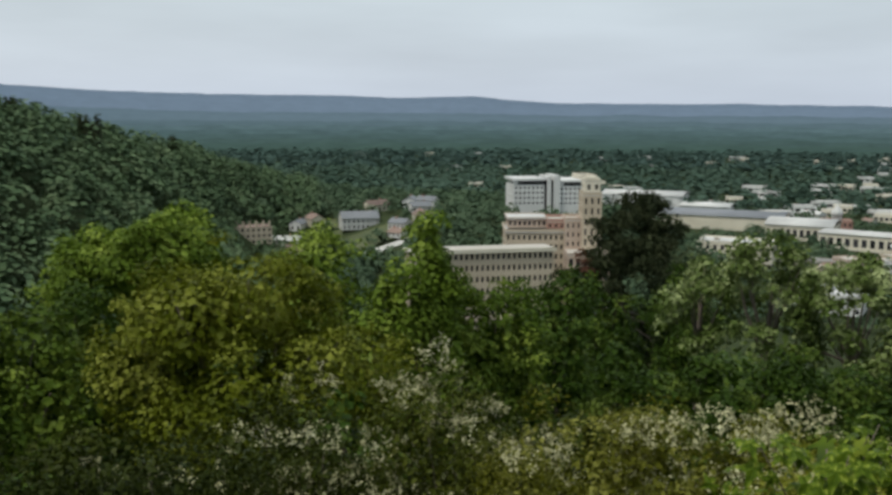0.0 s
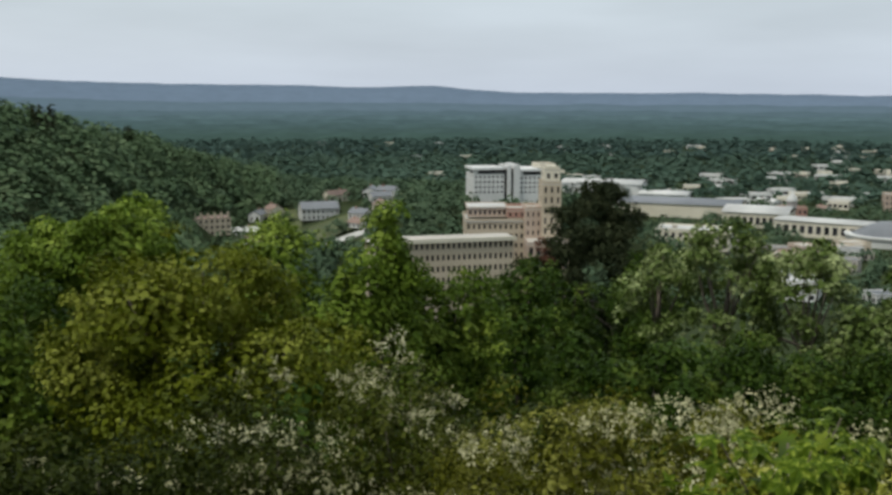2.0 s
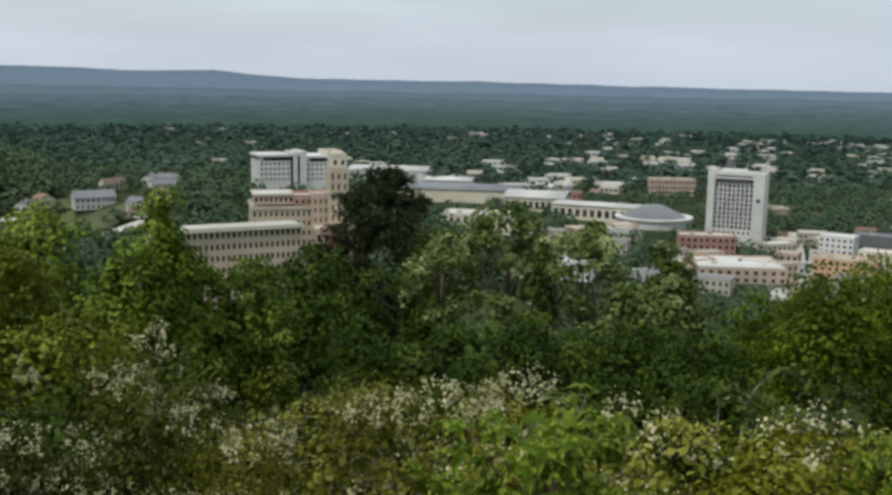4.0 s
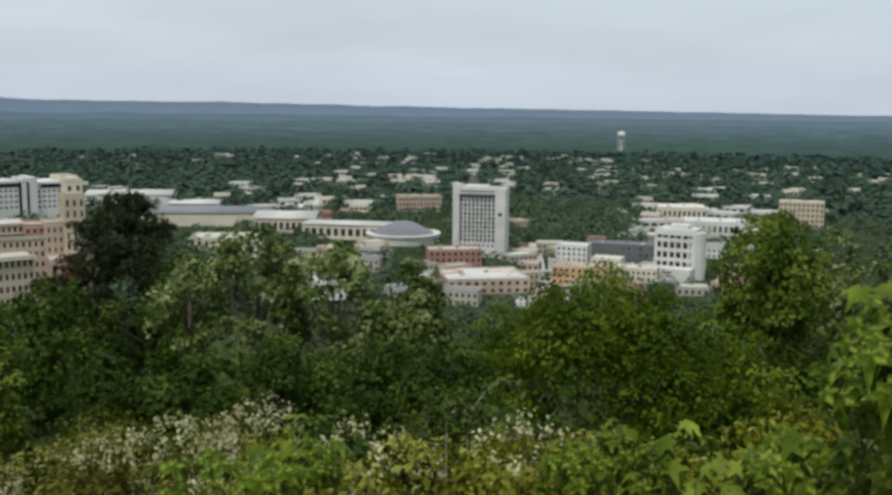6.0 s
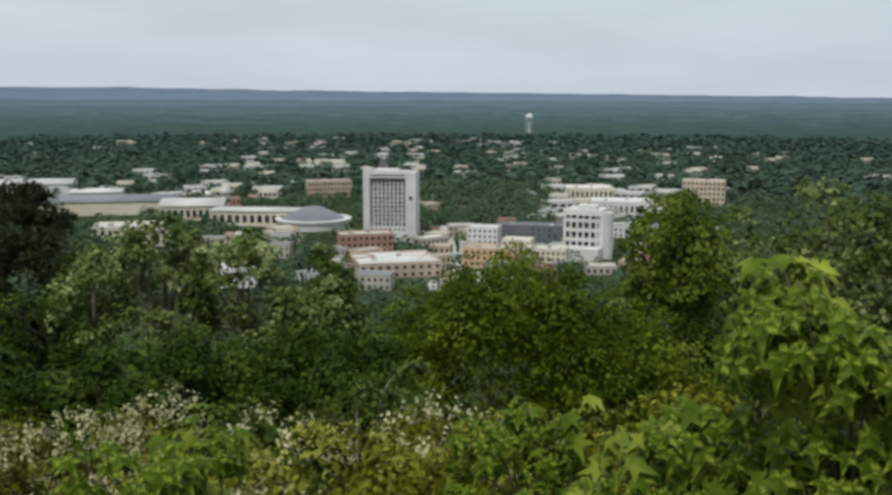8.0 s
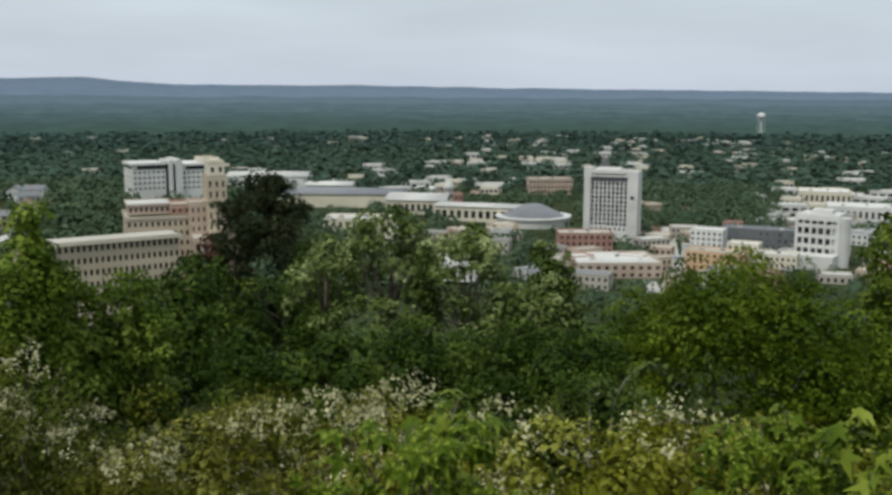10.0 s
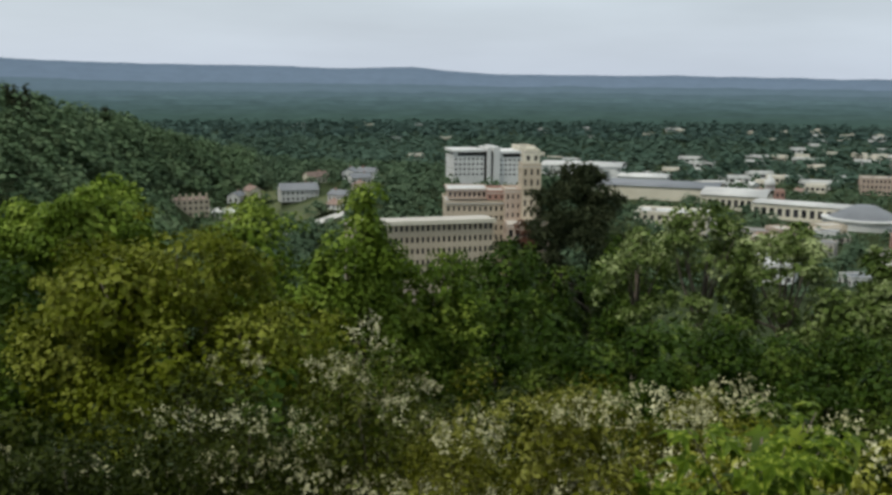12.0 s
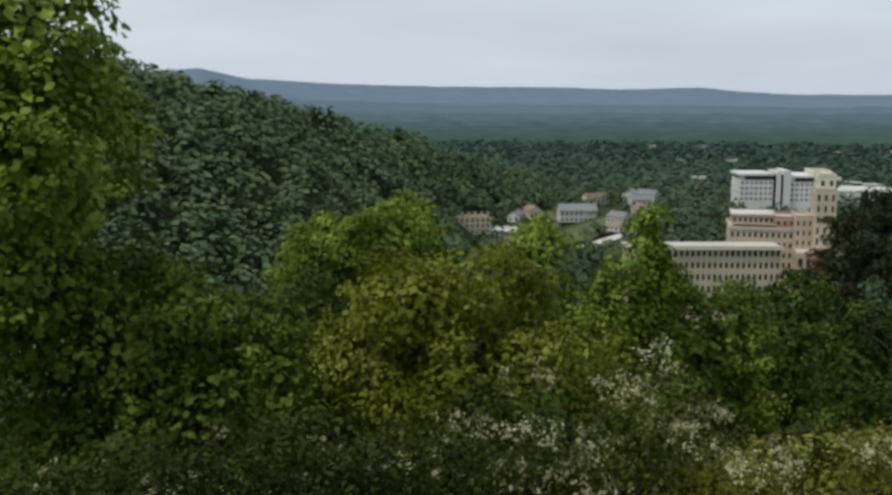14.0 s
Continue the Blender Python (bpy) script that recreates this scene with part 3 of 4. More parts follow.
def maple(bearing, top, d, width, height, singles, size, seed, label, extra=0):
    rng = np.random.default_rng(seed)
    x, y = at(bearing, d)
    g = ground_z(x, y)
    ob = thing("maple_sapling", x, y, g, -bearing)
    mid = high(top, d) - height / 2 - g
    ls = lobes_in(rng, width, width * 0.8, height, 14, part_size=(0.24, 0.4))
    p, n = crown_points(rng, ls, singles + extra, 0.25, -0.5)
    singles = min(singles, len(p))
    order = np.argsort(p[:, 1] + rng.normal(size=len(p)) * 0.1)
    for k in order[:singles]:
        out = Vector(n[k]) + Vector((0, -0.75, 0.4)) + Vector(rng.normal(size=3) * 0.35)
        tip = Vector((n[k][0], n[k][1], -0.95)) + Vector(rng.normal(size=3) * 0.5)
        zax = out.normalized()
        yax = (tip - zax * tip.dot(zax)).normalized()
        xax = yax.cross(zax)
        s = size * rng.uniform(0.65, 1.2)
        leaf = part("leaf", LEAVES[int(rng.integers(5))], parent=ob)
        rot = Matrix((xax, yax, zax)).transposed().to_4x4()
        leaf.matrix_local = Matrix.Translation(Vector(p[k]) + Vector((0, 0, mid))) @ rot @ Matrix.Scale(s, 4)
    rest = order[singles:]
    if len(rest):
        q = p[rest] + np.array([0, 0, mid])
        tri = np.array([t.vertices[:] for t in LEAVES[0].polygons])
        shape = np.array([t.co[:] for t in LEAVES[0].vertices])
        out = n[rest] + np.array([0, -0.7, 0.4]) + 0.4 * rng.normal(size=q.shape)
        out /= np.linalg.norm(out, axis=1)[:, None]
        tip = n[rest] * np.array([1, 1, 0]) + np.array([0, 0, -0.9]) + 0.5 * rng.normal(size=q.shape)
        tip -= out * (tip * out).sum(1)[:, None]
        tip /= np.linalg.norm(tip, axis=1)[:, None]
        side = np.cross(tip, out)
        s = (size * rng.uniform(0.65, 1.15, len(q)))[:, None, None]
        v = q[:, None] + s * (shape[None, :, :1] * side[:, None] + shape[None, :, 1:2] * tip[:, None] + shape[None, :, 2:] * out[:, None])
        f = (np.arange(len(q))[:, None, None] * len(shape) + tri[None]).reshape(-1, 3)
        v = v.reshape(-1, 3)
        tagged(part("inner_foliage", mesh_of("inner_foliage", v, f, MAPLE), parent=ob), kind="stuff")
    bm = bmesh.new()
    tube(bm, [(0, 0.2, -0.2), (0.02, 0.2, mid * 0.5), (0, 0.16, mid + height * 0.3)], [0.018, 0.012, 0.004])
    stem = smooth(part("stem", bm, BARK, ob))
    for l in ls[1:10]:
        bm = bmesh.new()
        tube(bm, [(0, 0.18, mid - height * 0.3), (l[0] * 0.5, l[1] * 0.5 + 0.1, mid + l[2] * 0.6 - 0.02), (l[0], l[1], mid + l[2] + l[5] * 0.8)], [0.006, 0.004, 0.002], 5)
        smooth(part("branch", bm, BARK, stem))
    tagged(ob, label, "maple", "young maples at the edge")


maple(14.6, -17.2, 3.3, 0.8, 0.95, 190, 0.08, 60, "small maple sapling with fresh drooping leaves", 60)
maple(53.6, -8.3, 3.0, 0.85, 1.1, 290, 0.074, 61, "young maple with light green drooping leaves", 420)
maple(42.8, -16.0, 3.2, 0.7, 0.8, 240, 0.07, 62, "young maple with light green drooping leaves", 300)
maple(35.6, -17.2, 3.4, 0.5, 0.6, 120, 0.062, 63, "low maple shoot among the privet", 60)


# ---- arching canes with pale leaf pairs, rising out of the privet ----
def cane(bearing, base_el, d, reach, rise, droop, seed):
    """A shrub cane that climbs, arches over to one side and hangs at its tip."""
    rng = np.random.default_rng(seed)
    x, y = at(bearing, d)
    g = ground_z(x, y)
    ob = thing("bramble_cane", x, y, g, -bearing)
    z0 = high(base_el, d) - g
    pts = [(0, 0, -0.1), (0, 0.02, z0)]
    for k in range(1, 9):
        q = k / 8
        pts.append((reach * q ** 1.4, 0.05 * q, z0 + rise * math.sin(q * 2.0) / 0.95 - droop * q ** 3))
    bm = bmesh.new()
    tube(bm, pts, [0.006 - 0.0004 * k for k in range(len(pts))], 6)
    smooth(part("stem", bm, PALEBARK, ob))
    p, n = [], []
    for a, e in zip(pts[1:], pts[2:]):
        for q in np.linspace(0, 1, 9):
            p.append(np.array(a) * (1 - q) + np.array(e) * q + rng.normal(size=3) * 0.02)
            n.append((rng.normal() * 0.4, -0.3, 0.8))
    v, f = sprout(rng, np.array(p), np.array(n), 0.058, 0.3, 0.5, 0.3)
    part("leaves", mesh_of("leaves", v, f, GREYGREEN), parent=ob, label="pale leaf pairs along the cane")
    tagged(ob, "arching bramble cane with pale leaves", "bramble", "canes over the privet")


for k, (b, el, d, reach, rise, dr) in enumerate(((25.9, -18.2, 6.0, 0.34, 0.30, 0.05), (27.2, -19.0, 5.8, 0.28, 0.16, 0.10), (24.6, -17.6, 6.2, 0.36, 0.08, 0.08),
                                                 (28.4, -19.4, 5.6, 0.30, 0.18, 0.16), (26.4, -18.6, 6.0, -0.22, 0.2, 0.05), (30.2, -18.8, 5.6, 0.2, 0.16, 0.12))):
    cane(b, el, d, reach, rise, dr, 300 + k)


# ---- woods of the hill and the valley: too many to count ----
def woods(name, spots, size, leaves, leaf, material, label, seed, up=0.9):
    """Round-headed trees at spots, joined: each crown a clump of leaf sprays."""
    rng = np.random.default_rng(seed)
    k = len(spots)
    d = rng.normal(size=(k, leaves, 3))
    d /= np.linalg.norm(d, axis=2)[..., None]
    d[..., 2] = np.abs(d[..., 2]) * 1.1 - 0.25
    s = (size * rng.uniform(0.6, 1.35, k))[:, None, None]
    p = spots[:, None, :] + d * s * np.array([0.5, 0.5, 0.55]) * rng.uniform(0.75, 1.1, (k, leaves, 1))
    p[..., 2] += s[..., 0] * 0.45
    sz = np.repeat(leaf * s[:, 0, 0] / size, leaves)
    v, f = sprout(rng, p.reshape(-1, 3), d.reshape(-1, 3) + np.array([0, 0, up]), sz, 0.1, 0.2, 0.5)
    ob = part(name, mesh_of(name, v, f, material))
    return tagged(ob, label, "woods", kind="stuff")


CLEAR = []  # (x, y, radius) kept free of trees


def scatter(count, b0, b1, d0, d1, seed, power=1.0, patchy=0.0, scale=0.01):
    rng = np.random.default_rng(seed)
    b = np.radians(rng.uniform(b0, b1, count))
    d = (rng.uniform(d0 ** power, d1 ** power, count)) ** (1 / power)
    x, y = d * np.sin(b), d * np.cos(b)
    ok = np.ones(count, dtype=bool)
    for cx, cy, r in CLEAR:
        ok &= np.hypot(x - cx, y - cy) > r
    if patchy:
        ok &= np.array([noise.noise((px * scale, py * scale, seed)) for px, py in zip(x, y)]) > patchy
    x, y = x[ok], y[ok]
    return np.stack([x, y, ground_at(x, y)], 1)


# A slight blue haze is mixed into the hill's greens.
HILLWOOD = foliage("hill_woods", (0.054, 0.090, 0.048), (0.092, 0.142, 0.070), (0.152, 0.200, 0.110), 0.25, 0.8, 0.07, 0.05)
TOWNWOOD = foliage("town_woods", (0.050, 0.083, 0.050), (0.078, 0.121, 0.070), (0.126, 0.172, 0.100), 0.3, 0.8, 0.05, 0.05)
# Valley greens carry the haze in their colour, paler and bluer farther off.
VALLEYWOOD = foliage("hazed_valley_trees", (0.060, 0.100, 0.074), (0.074, 0.118, 0.088), (0.094, 0.140, 0.104), 0.3, 0.9, 0.012, 0.0)
VALLEYHAZE = foliage("hazier_far_trees", (0.060, 0.100, 0.086), (0.069, 0.112, 0.096), (0.082, 0.127, 0.109), 0.3, 0.9, 0.010, 0.0)


def drape(name, b0, b1, d0, d1, material, label, category):
    """A sheet of grass or paving laid on the slope of the ground."""
    nb, nd = 14, 8
    bb, dd = np.meshgrid(np.radians(np.linspace(b0, b1, nb)), np.linspace(d0, d1, nd))
    x, y = dd * np.sin(bb), dd * np.cos(bb)
    top = np.stack([x, y, ground_at(x, y) + 0.9], -1).reshape(-1, 3)
    v = np.concatenate([top, top - np.array([0, 0, 2.5])])
    n = nb * nd
    f = [(r * nb + c, r * nb + c + 1, r * nb + c + nb + 1, r * nb + c + nb) for r in range(nd - 1) for c in range(nb - 1)]
    rim = [*range(nb), *range(2 * nb - 1, n, nb), *range(n - 2, n - nb - 1, -1), *range(n - 2 * nb, 0, -nb)]
    f += [(a, b, b + n, a + n) for a, b in zip(rim, rim[1:] + rim[:1])]
    ob = part(name, mesh_of(name, v, f, material))
    tagged(ob, label, category, kind="structure")
    mb, md = radians((b0 + b1) / 2), (d0 + d1) / 2
    w = radians(b1 - b0) * md
    for q in (-0.3, 0.0, 0.3):
        CLEAR.append((*at(math.degrees(mb) + q * (b1 - b0), md), min(w * 0.3, (d1 - d0) * 0.55)))


# ---- buildings ----
def facade(origin, along, length, height, cols, rows, wide, tall, inset, verts, faces, panes, skip=0, sill=0.0):
    """A wall with real openings: quads round each opening, its reveals, and where its pane goes."""
    o, u = Vector(origin), Vector(along)
    back = Vector((-u.y, u.x, 0)) * inset  # into the building

    def quad(*pts):
        k = len(verts)
        verts.extend(tuple(p) for p in pts)
        faces.append((k, k + 1, k + 2, k + 3))

    def pt(a, h):
        return o + u * a + Vector((0, 0, h))
    cw, ch = length / cols, height / max(rows, 1)
    base = skip * ch
    if skip:
        quad(pt(0, 0), pt(length, 0), pt(length, base), pt(0, base))
    ww, wh = cw * wide, ch * tall
    for c in range(cols):
        a0 = c * cw
        a1, a2, a3 = a0 + (cw - ww) / 2, a0 + (cw + ww) / 2, a0 + cw
        for r in range(skip, rows):
            h0 = r * ch
            h1 = h0 + (ch - wh) * (0.5 + sill)
            h2, h3 = h1 + wh, h0 + ch
            quad(pt(a0, h0), pt(a3, h0), pt(a3, h1), pt(a0, h1))
            quad(pt(a0, h2), pt(a3, h2), pt(a3, h3), pt(a0, h3))
            quad(pt(a0, h1), pt(a1, h1), pt(a1, h2), pt(a0, h2))
            quad(pt(a2, h1), pt(a3, h1), pt(a3, h2), pt(a2, h2))
            for p, q in (((a1, h1), (a2, h1)), ((a2, h1), (a2, h2)), ((a2, h2), (a1, h2)), ((a1, h2), (a1, h1))):
                quad(pt(*p), pt(*q), pt(*q) + back, pt(*p) + back)
            panes.append((pt((a1 + a2) / 2, (h1 + h2) / 2) + back, math.atan2(u.y, u.x), ww, wh))


PANES = {}


def pane_mesh(w, h, material):
    key = (round(w, 2), round(h, 2), material.name)
    if key not in PANES:
        bm = box(bmesh.new(), -w / 2, w / 2, 0.0, 0.06, -h / 2, h / 2)
        me = bpy.data.meshes.new("window")
        bm.to_mesh(me)
        bm.free()
        me.materials.append(material)
        PANES[key] = me
    return PANES[key]


def block(ob, x0, x1, y0, y1, z0, z1, cols, rows, side_cols, wall, roof, glass=GLASS, wide=0.5, tall=0.5, inset=0.3, skip=0, parapet=0.9, sides=(1, 1), overhang=0.0):
    """One box of a building under ob: a wall mesh with openings, its windows, and a roof with a parapet."""
    v, f, panes = [], [], []
    facade((x0, y0, z0), (1, 0, 0), x1 - x0, z1 - z0, cols, rows, wide, tall, inset, v, f, panes, skip)
    for on, o, u in ((sides[0], (x0, y1, z0), (0, -1, 0)), (sides[1], (x1, y0, z0), (0, 1, 0))):
        facade(o, u, y1 - y0, z1 - z0, side_cols if on else 1, rows if on else 1, wide, tall, inset, v, f, panes if on else [], skip if on else 1)
    facade((x1, y1, z0), (-1, 0, 0), x1 - x0, z1 - z0, 1, 1, wide, tall, inset, v, f, [], 1)
    body = part("wall", mesh_of("wall", v, f, wall), parent=ob)
    for p, turn, w, h in panes:
        q = part("window", pane_mesh(w, h, glass), parent=ob)
        q.matrix_local = Matrix.Translation(p) @ Matrix.Rotation(turn, 4, "Z")
    bm, t, w = bmesh.new(), 0.35, overhang
    box(bm, x0 - w, x1 + w, y0 - w, y1 + w, z1, z1 + 0.3)
    part("roof", bm, roof, ob)
    if parapet:
        bm = bmesh.new()
        z = z1 + 0.3
        for bx in ((x0 - w, x1 + w, y0 - w, y0 - w + t), (x0 - w, x1 + w, y1 + w - t, y1 + w), (x0 - w, x0 - w + t, y0 - w + t, y1 + w - t), (x1 + w - t, x1 + w, y0 - w + t, y1 + w - t)):
            box(bm, *bx, z, z + parapet)
        part("parapet", bm, wall, ob)
    return body


def site(name, bearing, d, skew=0.0, z=None):
    """A building's Empty, front towards the lookout but for the skew (degrees, its front turning to its left)."""
    x, y = at(bearing, d)
    return thing(name, x, y, ground_z(x, y) - 0.3 if z is None else z, -bearing + skew)


def roofbox(ob, x0, x1, y0, y1, z0, z1, mat, name="rooftop_unit"):
    part(name, box(bmesh.new(), x0, x1, y0, y1, z0, z1), mat, ob)


# Long hospital wing of cream brick with rows of windows, stepped blocks and a tower behind it.
ob = site("hospital_wing", -4.1, 305, 14, 30)
top = high(-8.38, 305) - 30
block(ob, -23.5, 23, 0, 10, 0, top, 27, 11, 5, CREAM, ROOFTAN, wide=0.52, tall=0.5, skip=4, parapet=0, overhang=0.5)
part("roof_edge", box(bmesh.new(), -24.2, 23.7, -0.9, -0.55, top - 0.6, top + 0.7), CREAMWALL, ob, "pale painted roof edge")
tagged(ob, "long cream brick hospital wing with rows of windows", "hospital")
ob = site("hospital", 0.3, 350, 6, 26)
t1, t2 = high(-6.55, 350) - 26, high(-4.05, 350) - 26
block(ob, -19, 2, 0, 22, 0, t1 - 4.4, 11, 13, 7, CREAM, ROOFWHITE, wide=0.45, skip=8, overhang=0.3)
block(ob, -18, -4, 5, 20, t1 - 3.2, t1, 8, 1, 6, PINKBRICK, ROOFWHITE, wide=0.5, overhang=0.5, parapet=0.3)
block(ob, -4, 4.5, 2, 18, t1 - 3.2, t1 - 0.9, 4, 1, 4, BRICKRED, ROOFTAN, wide=0.4)
block(ob, 2, 7.6, -3, 10, 0, t1 + 0.2, 3, 15, 4, PINKBRICK, ROOFTAN, wide=0.35, skip=7)
block(ob, 7.6, 14.2, -6, 6, 0, t2 - 6, 3, 16, 3, CREAM, ROOFTAN, wide=0.35, tall=0.6, skip=6)
block(ob, 8.4, 13.8, -4.8, 4.6, t2 - 4.8, t2 - 1.2, 2, 1, 2, CREAMWALL, ROOFTAN, wide=0.4)
roofbox(ob, 9.4, 12.8, -3.0, 3.0, t2 - 0.9, t2 + 0.4, CREAMWALL, "tower_cap")
block(ob, 1.5, 16, -16, -3.2, 0, high(-8.55, 335) - 26, 6, 8, 5, PINKBRICK, ROOFTAN, wide=0.55, tall=0.55, skip=3, parapet=0.5)
tagged(ob, "stepped buff brick hospital with a tall tower", "hospital")

# White office block on the rise behind the hospital: roof slabs on recessed bands coloured dark for shade, a pair of
# white fins.
ob = site("office_block", -0.3, 590, 14)
z = ob.location.z
t1 = high(-4.12, 590) - z
for x0, x1, cols, drop in ((-21.5, -3, 7, 0.0), (6.5, 20, 5, 1.0)):
    h = t1 - drop
    block(ob, x0, x1, 0, 24, 0, h - 3.9, cols, 6, 6, WHITE, ROOFWHITE, wide=0.5, tall=0.42, skip=2, inset=0.5, parapet=0)
    # Dark metal puts the shade under the roof slab into this recess's colour.
    block(ob, x0 + 2.4, x1, 1.6, 22.4, h - 3.6, h - 1.5, cols, 1, 6, DARKMETAL, ROOFGREY, wide=0.86, tall=0.7, inset=0.2, parapet=0)
    roofbox(ob, x0, x0 + 2.4, 0, 3.0, h - 3.6, h - 1.3, WHITE, "corner_pier")
    roofbox(ob, x0 - 0.8, x1, -0.8, 24.8, h - 1.3, h, WHITE, "roof_slab")
for x0, x1, up in ((-1.2, 1.0, 1.0), (2.6, 6.5, 1.6)):
    roofbox(ob, x0, x1, -1.5, 22, 0, t1 + up, WHITE, "fin")
for x0, x1 in ((-3, -1.2), (1.0, 2.6)):
    roofbox(ob, x0, x1, 0.6, 20, 0, t1 - 0.8, GLASS, "stair_glazing")
block(ob, 20, 30, 2, 22, 0, t1 + 0.6, 4, 9, 4, CREAMWALL, ROOFTAN, wide=0.4, tall=0.5, skip=2)
tagged(ob, "white concrete office block with deep window bands, darkened as shade", "office building")
CLEAR.append((ob.location.x + 3, ob.location.y + 10, 27))

# Hotel tower: white frame round a grid of tall dark windows.
ob = site("hotel_tower", 24.95, 750, -10)
z = ob.location.z
tt = high(-4.72, 750) - z
block(ob, -15.6, 12.6, 0.6, 18, 12, tt - 4, 9, 11, 5, WHITE, ROOFWHITE, GLASSBLUE, wide=0.70, tall=0.86, inset=0.9, sides=(0, 0), parapet=0)
block(ob, -20.4, -15.6, -1, 19, 0, tt + 1.6, 1, 1, 1, WHITE, ROOFWHITE, skip=1, sides=(0, 0))
block(ob, 12.6, 20.4, -1, 19, 0, tt - 0.5, 1, 1, 1, WHITE, ROOFWHITE, skip=1, sides=(0, 0))
block(ob, -15.6, 12.6, -0.4, 18.6, tt - 3.7, tt, 1, 1, 1, WHITE, ROOFWHITE, wide=0.94, tall=0.25, inset=0.6, sides=(0, 0))
block(ob, -15.6, 12.6, -0.4, 18.6, 0, 12, 8, 3, 4, WHITE, ROOFWHITE, wide=0.4, skip=2, parapet=0)
bm = bmesh.new()
bmesh.ops.create_cone(bm, cap_ends=True, segments=20, radius1=1.5, radius2=1.5, depth=0.3, matrix=pose(16.5, -1.2, tt - 19, 90))
part("sign", bm, DARKMETAL, ob, "round dark sign on the white wall")
roofbox(ob, -14.8, 11.8, -0.1, 0.5, tt - 6.4, tt - 4.2, DARKMETAL, "louvre_band")
roofbox(ob, -12, 6, 6, 14, tt + 0.3, tt + 2.6, WHITE, "penthouse")
tagged(ob, "white concrete hotel tower with a grid of tall windows", "hotel")
CLEAR.append((*at(24.9, 762), 26))
CLEAR.append((*at(24.2, 728), 10))


def shed(name, bearing, d, skew, length, deep, eave, rise, wall, roof, label, category="hall", cols=0, z=None, curved=8):
    """A long hall with a low vaulted roof."""
    ob = site(name, bearing, d, skew, z)
    v, f, panes = [], [], []
    for o, u, ln in (((-length / 2, 0, 0), (1, 0, 0), length), ((length / 2, 0, 0), (0, 1, 0), deep), ((length / 2, deep, 0), (-1, 0, 0), length), ((-length / 2, deep, 0), (0, -1, 0), deep)):
        n = max(1, int(cols * ln / length)) if cols else 1
        facade(o, u, ln, eave, n, 1, 0.6, 0.5, 0.4, v, f, panes, 0 if cols else 1)
    part("wall", mesh_of("wall", v, f, wall), parent=ob)
    for p, turn, w, h in panes:
        part("window", pane_mesh(w, h, GLASS), parent=ob).matrix_local = Matrix.Translation(p) @ Matrix.Rotation(turn, 4, "Z")
    rows = []
    for k in range(curved + 1):
        q = k / curved
        rows.append((-1 + q * (deep + 2), eave + rise * math.sin(math.pi * q) ** 0.8))
    L = length / 2 + 1
    v = [(s, y, h + dz) for y, h in rows for s, dz in ((-L, 0), (L, 0), (-L, 0.5), (L, 0.5))]
    f = []
    for k in range(curved):
        a, b = 4 * k, 4 * k + 4
        f += [(a + 2, a + 3, b + 3, b + 2), (a, b, b + 1, a + 1), (a, a + 2, b + 2, b), (a + 1, b + 1, b + 3, a + 3)]
    e = 4 * curved
    f += [(0, 1, 3, 2), (e, e + 2, e + 3, e + 1)]
    part("roof", mesh_of("roof", v, f, roof), parent=ob)
    tagged(ob, label, category)
    CLEAR.append((ob.location.x, ob.location.y, length * 0.3))
    return ob


# Convention centre: long halls with pale roofs.
shed("exhibition_hall", 5.0, 1130, -10, 92, 50, 16, 3.5, WHITE, ROOFWHITE, "exhibition hall with a long white roof")
shed("exhibition_hall", 8.5, 1080, -12, 52, 40, 10, 2, WHITE, ROOFWHITE, "lower exhibition hall with a white roof")
shed("convention_hall", 8.6, 960, -10, 140, 60, 13, 2.5, CREAMWALL, ROOFGREY, "long convention hall with a grey roof and cream wall")
shed("convention_hall", 13.6, 900, -10, 56, 44, 13, 4.5, CREAMWALL, ROOFWHITE, "convention hall with a white vaulted roof", cols=10)
shed("convention_foyer", 17.2, 850, -14, 78, 30, 13, 1.0, CREAMWALL, ROOFWHITE, "cream convention foyer with tall windows", cols=12)
ob = site("arena", 20.5, 805, 0)
bm = bmesh.new()
bmesh.ops.create_cone(bm, cap_ends=True, segments=40, radius1=31, radius2=31, depth=7.0, matrix=pose(0, 34, 3.5))
part("wall", bm, WHITE, ob)
bm = bmesh.new()
bmesh.ops.create_cone(bm, cap_ends=True, segments=40, radius1=32.5, radius2=32.5, depth=1.2, matrix=pose(0, 34, 7.7))
part("rim", bm, WHITE, ob)
bm = bmesh.new()
bmesh.ops.create_cone(bm, cap_ends=True, segments=20, radius1=27, radius2=8, depth=9.0, matrix=pose(0, 34, 12.9))
part("roof", bm, ROOFGREY, ob, "dark grey low conical roof")
tagged(ob, "round arena with a dark grey roof and white rim", "arena")
CLEAR.append((ob.location.x, ob.location.y + 30, 55))


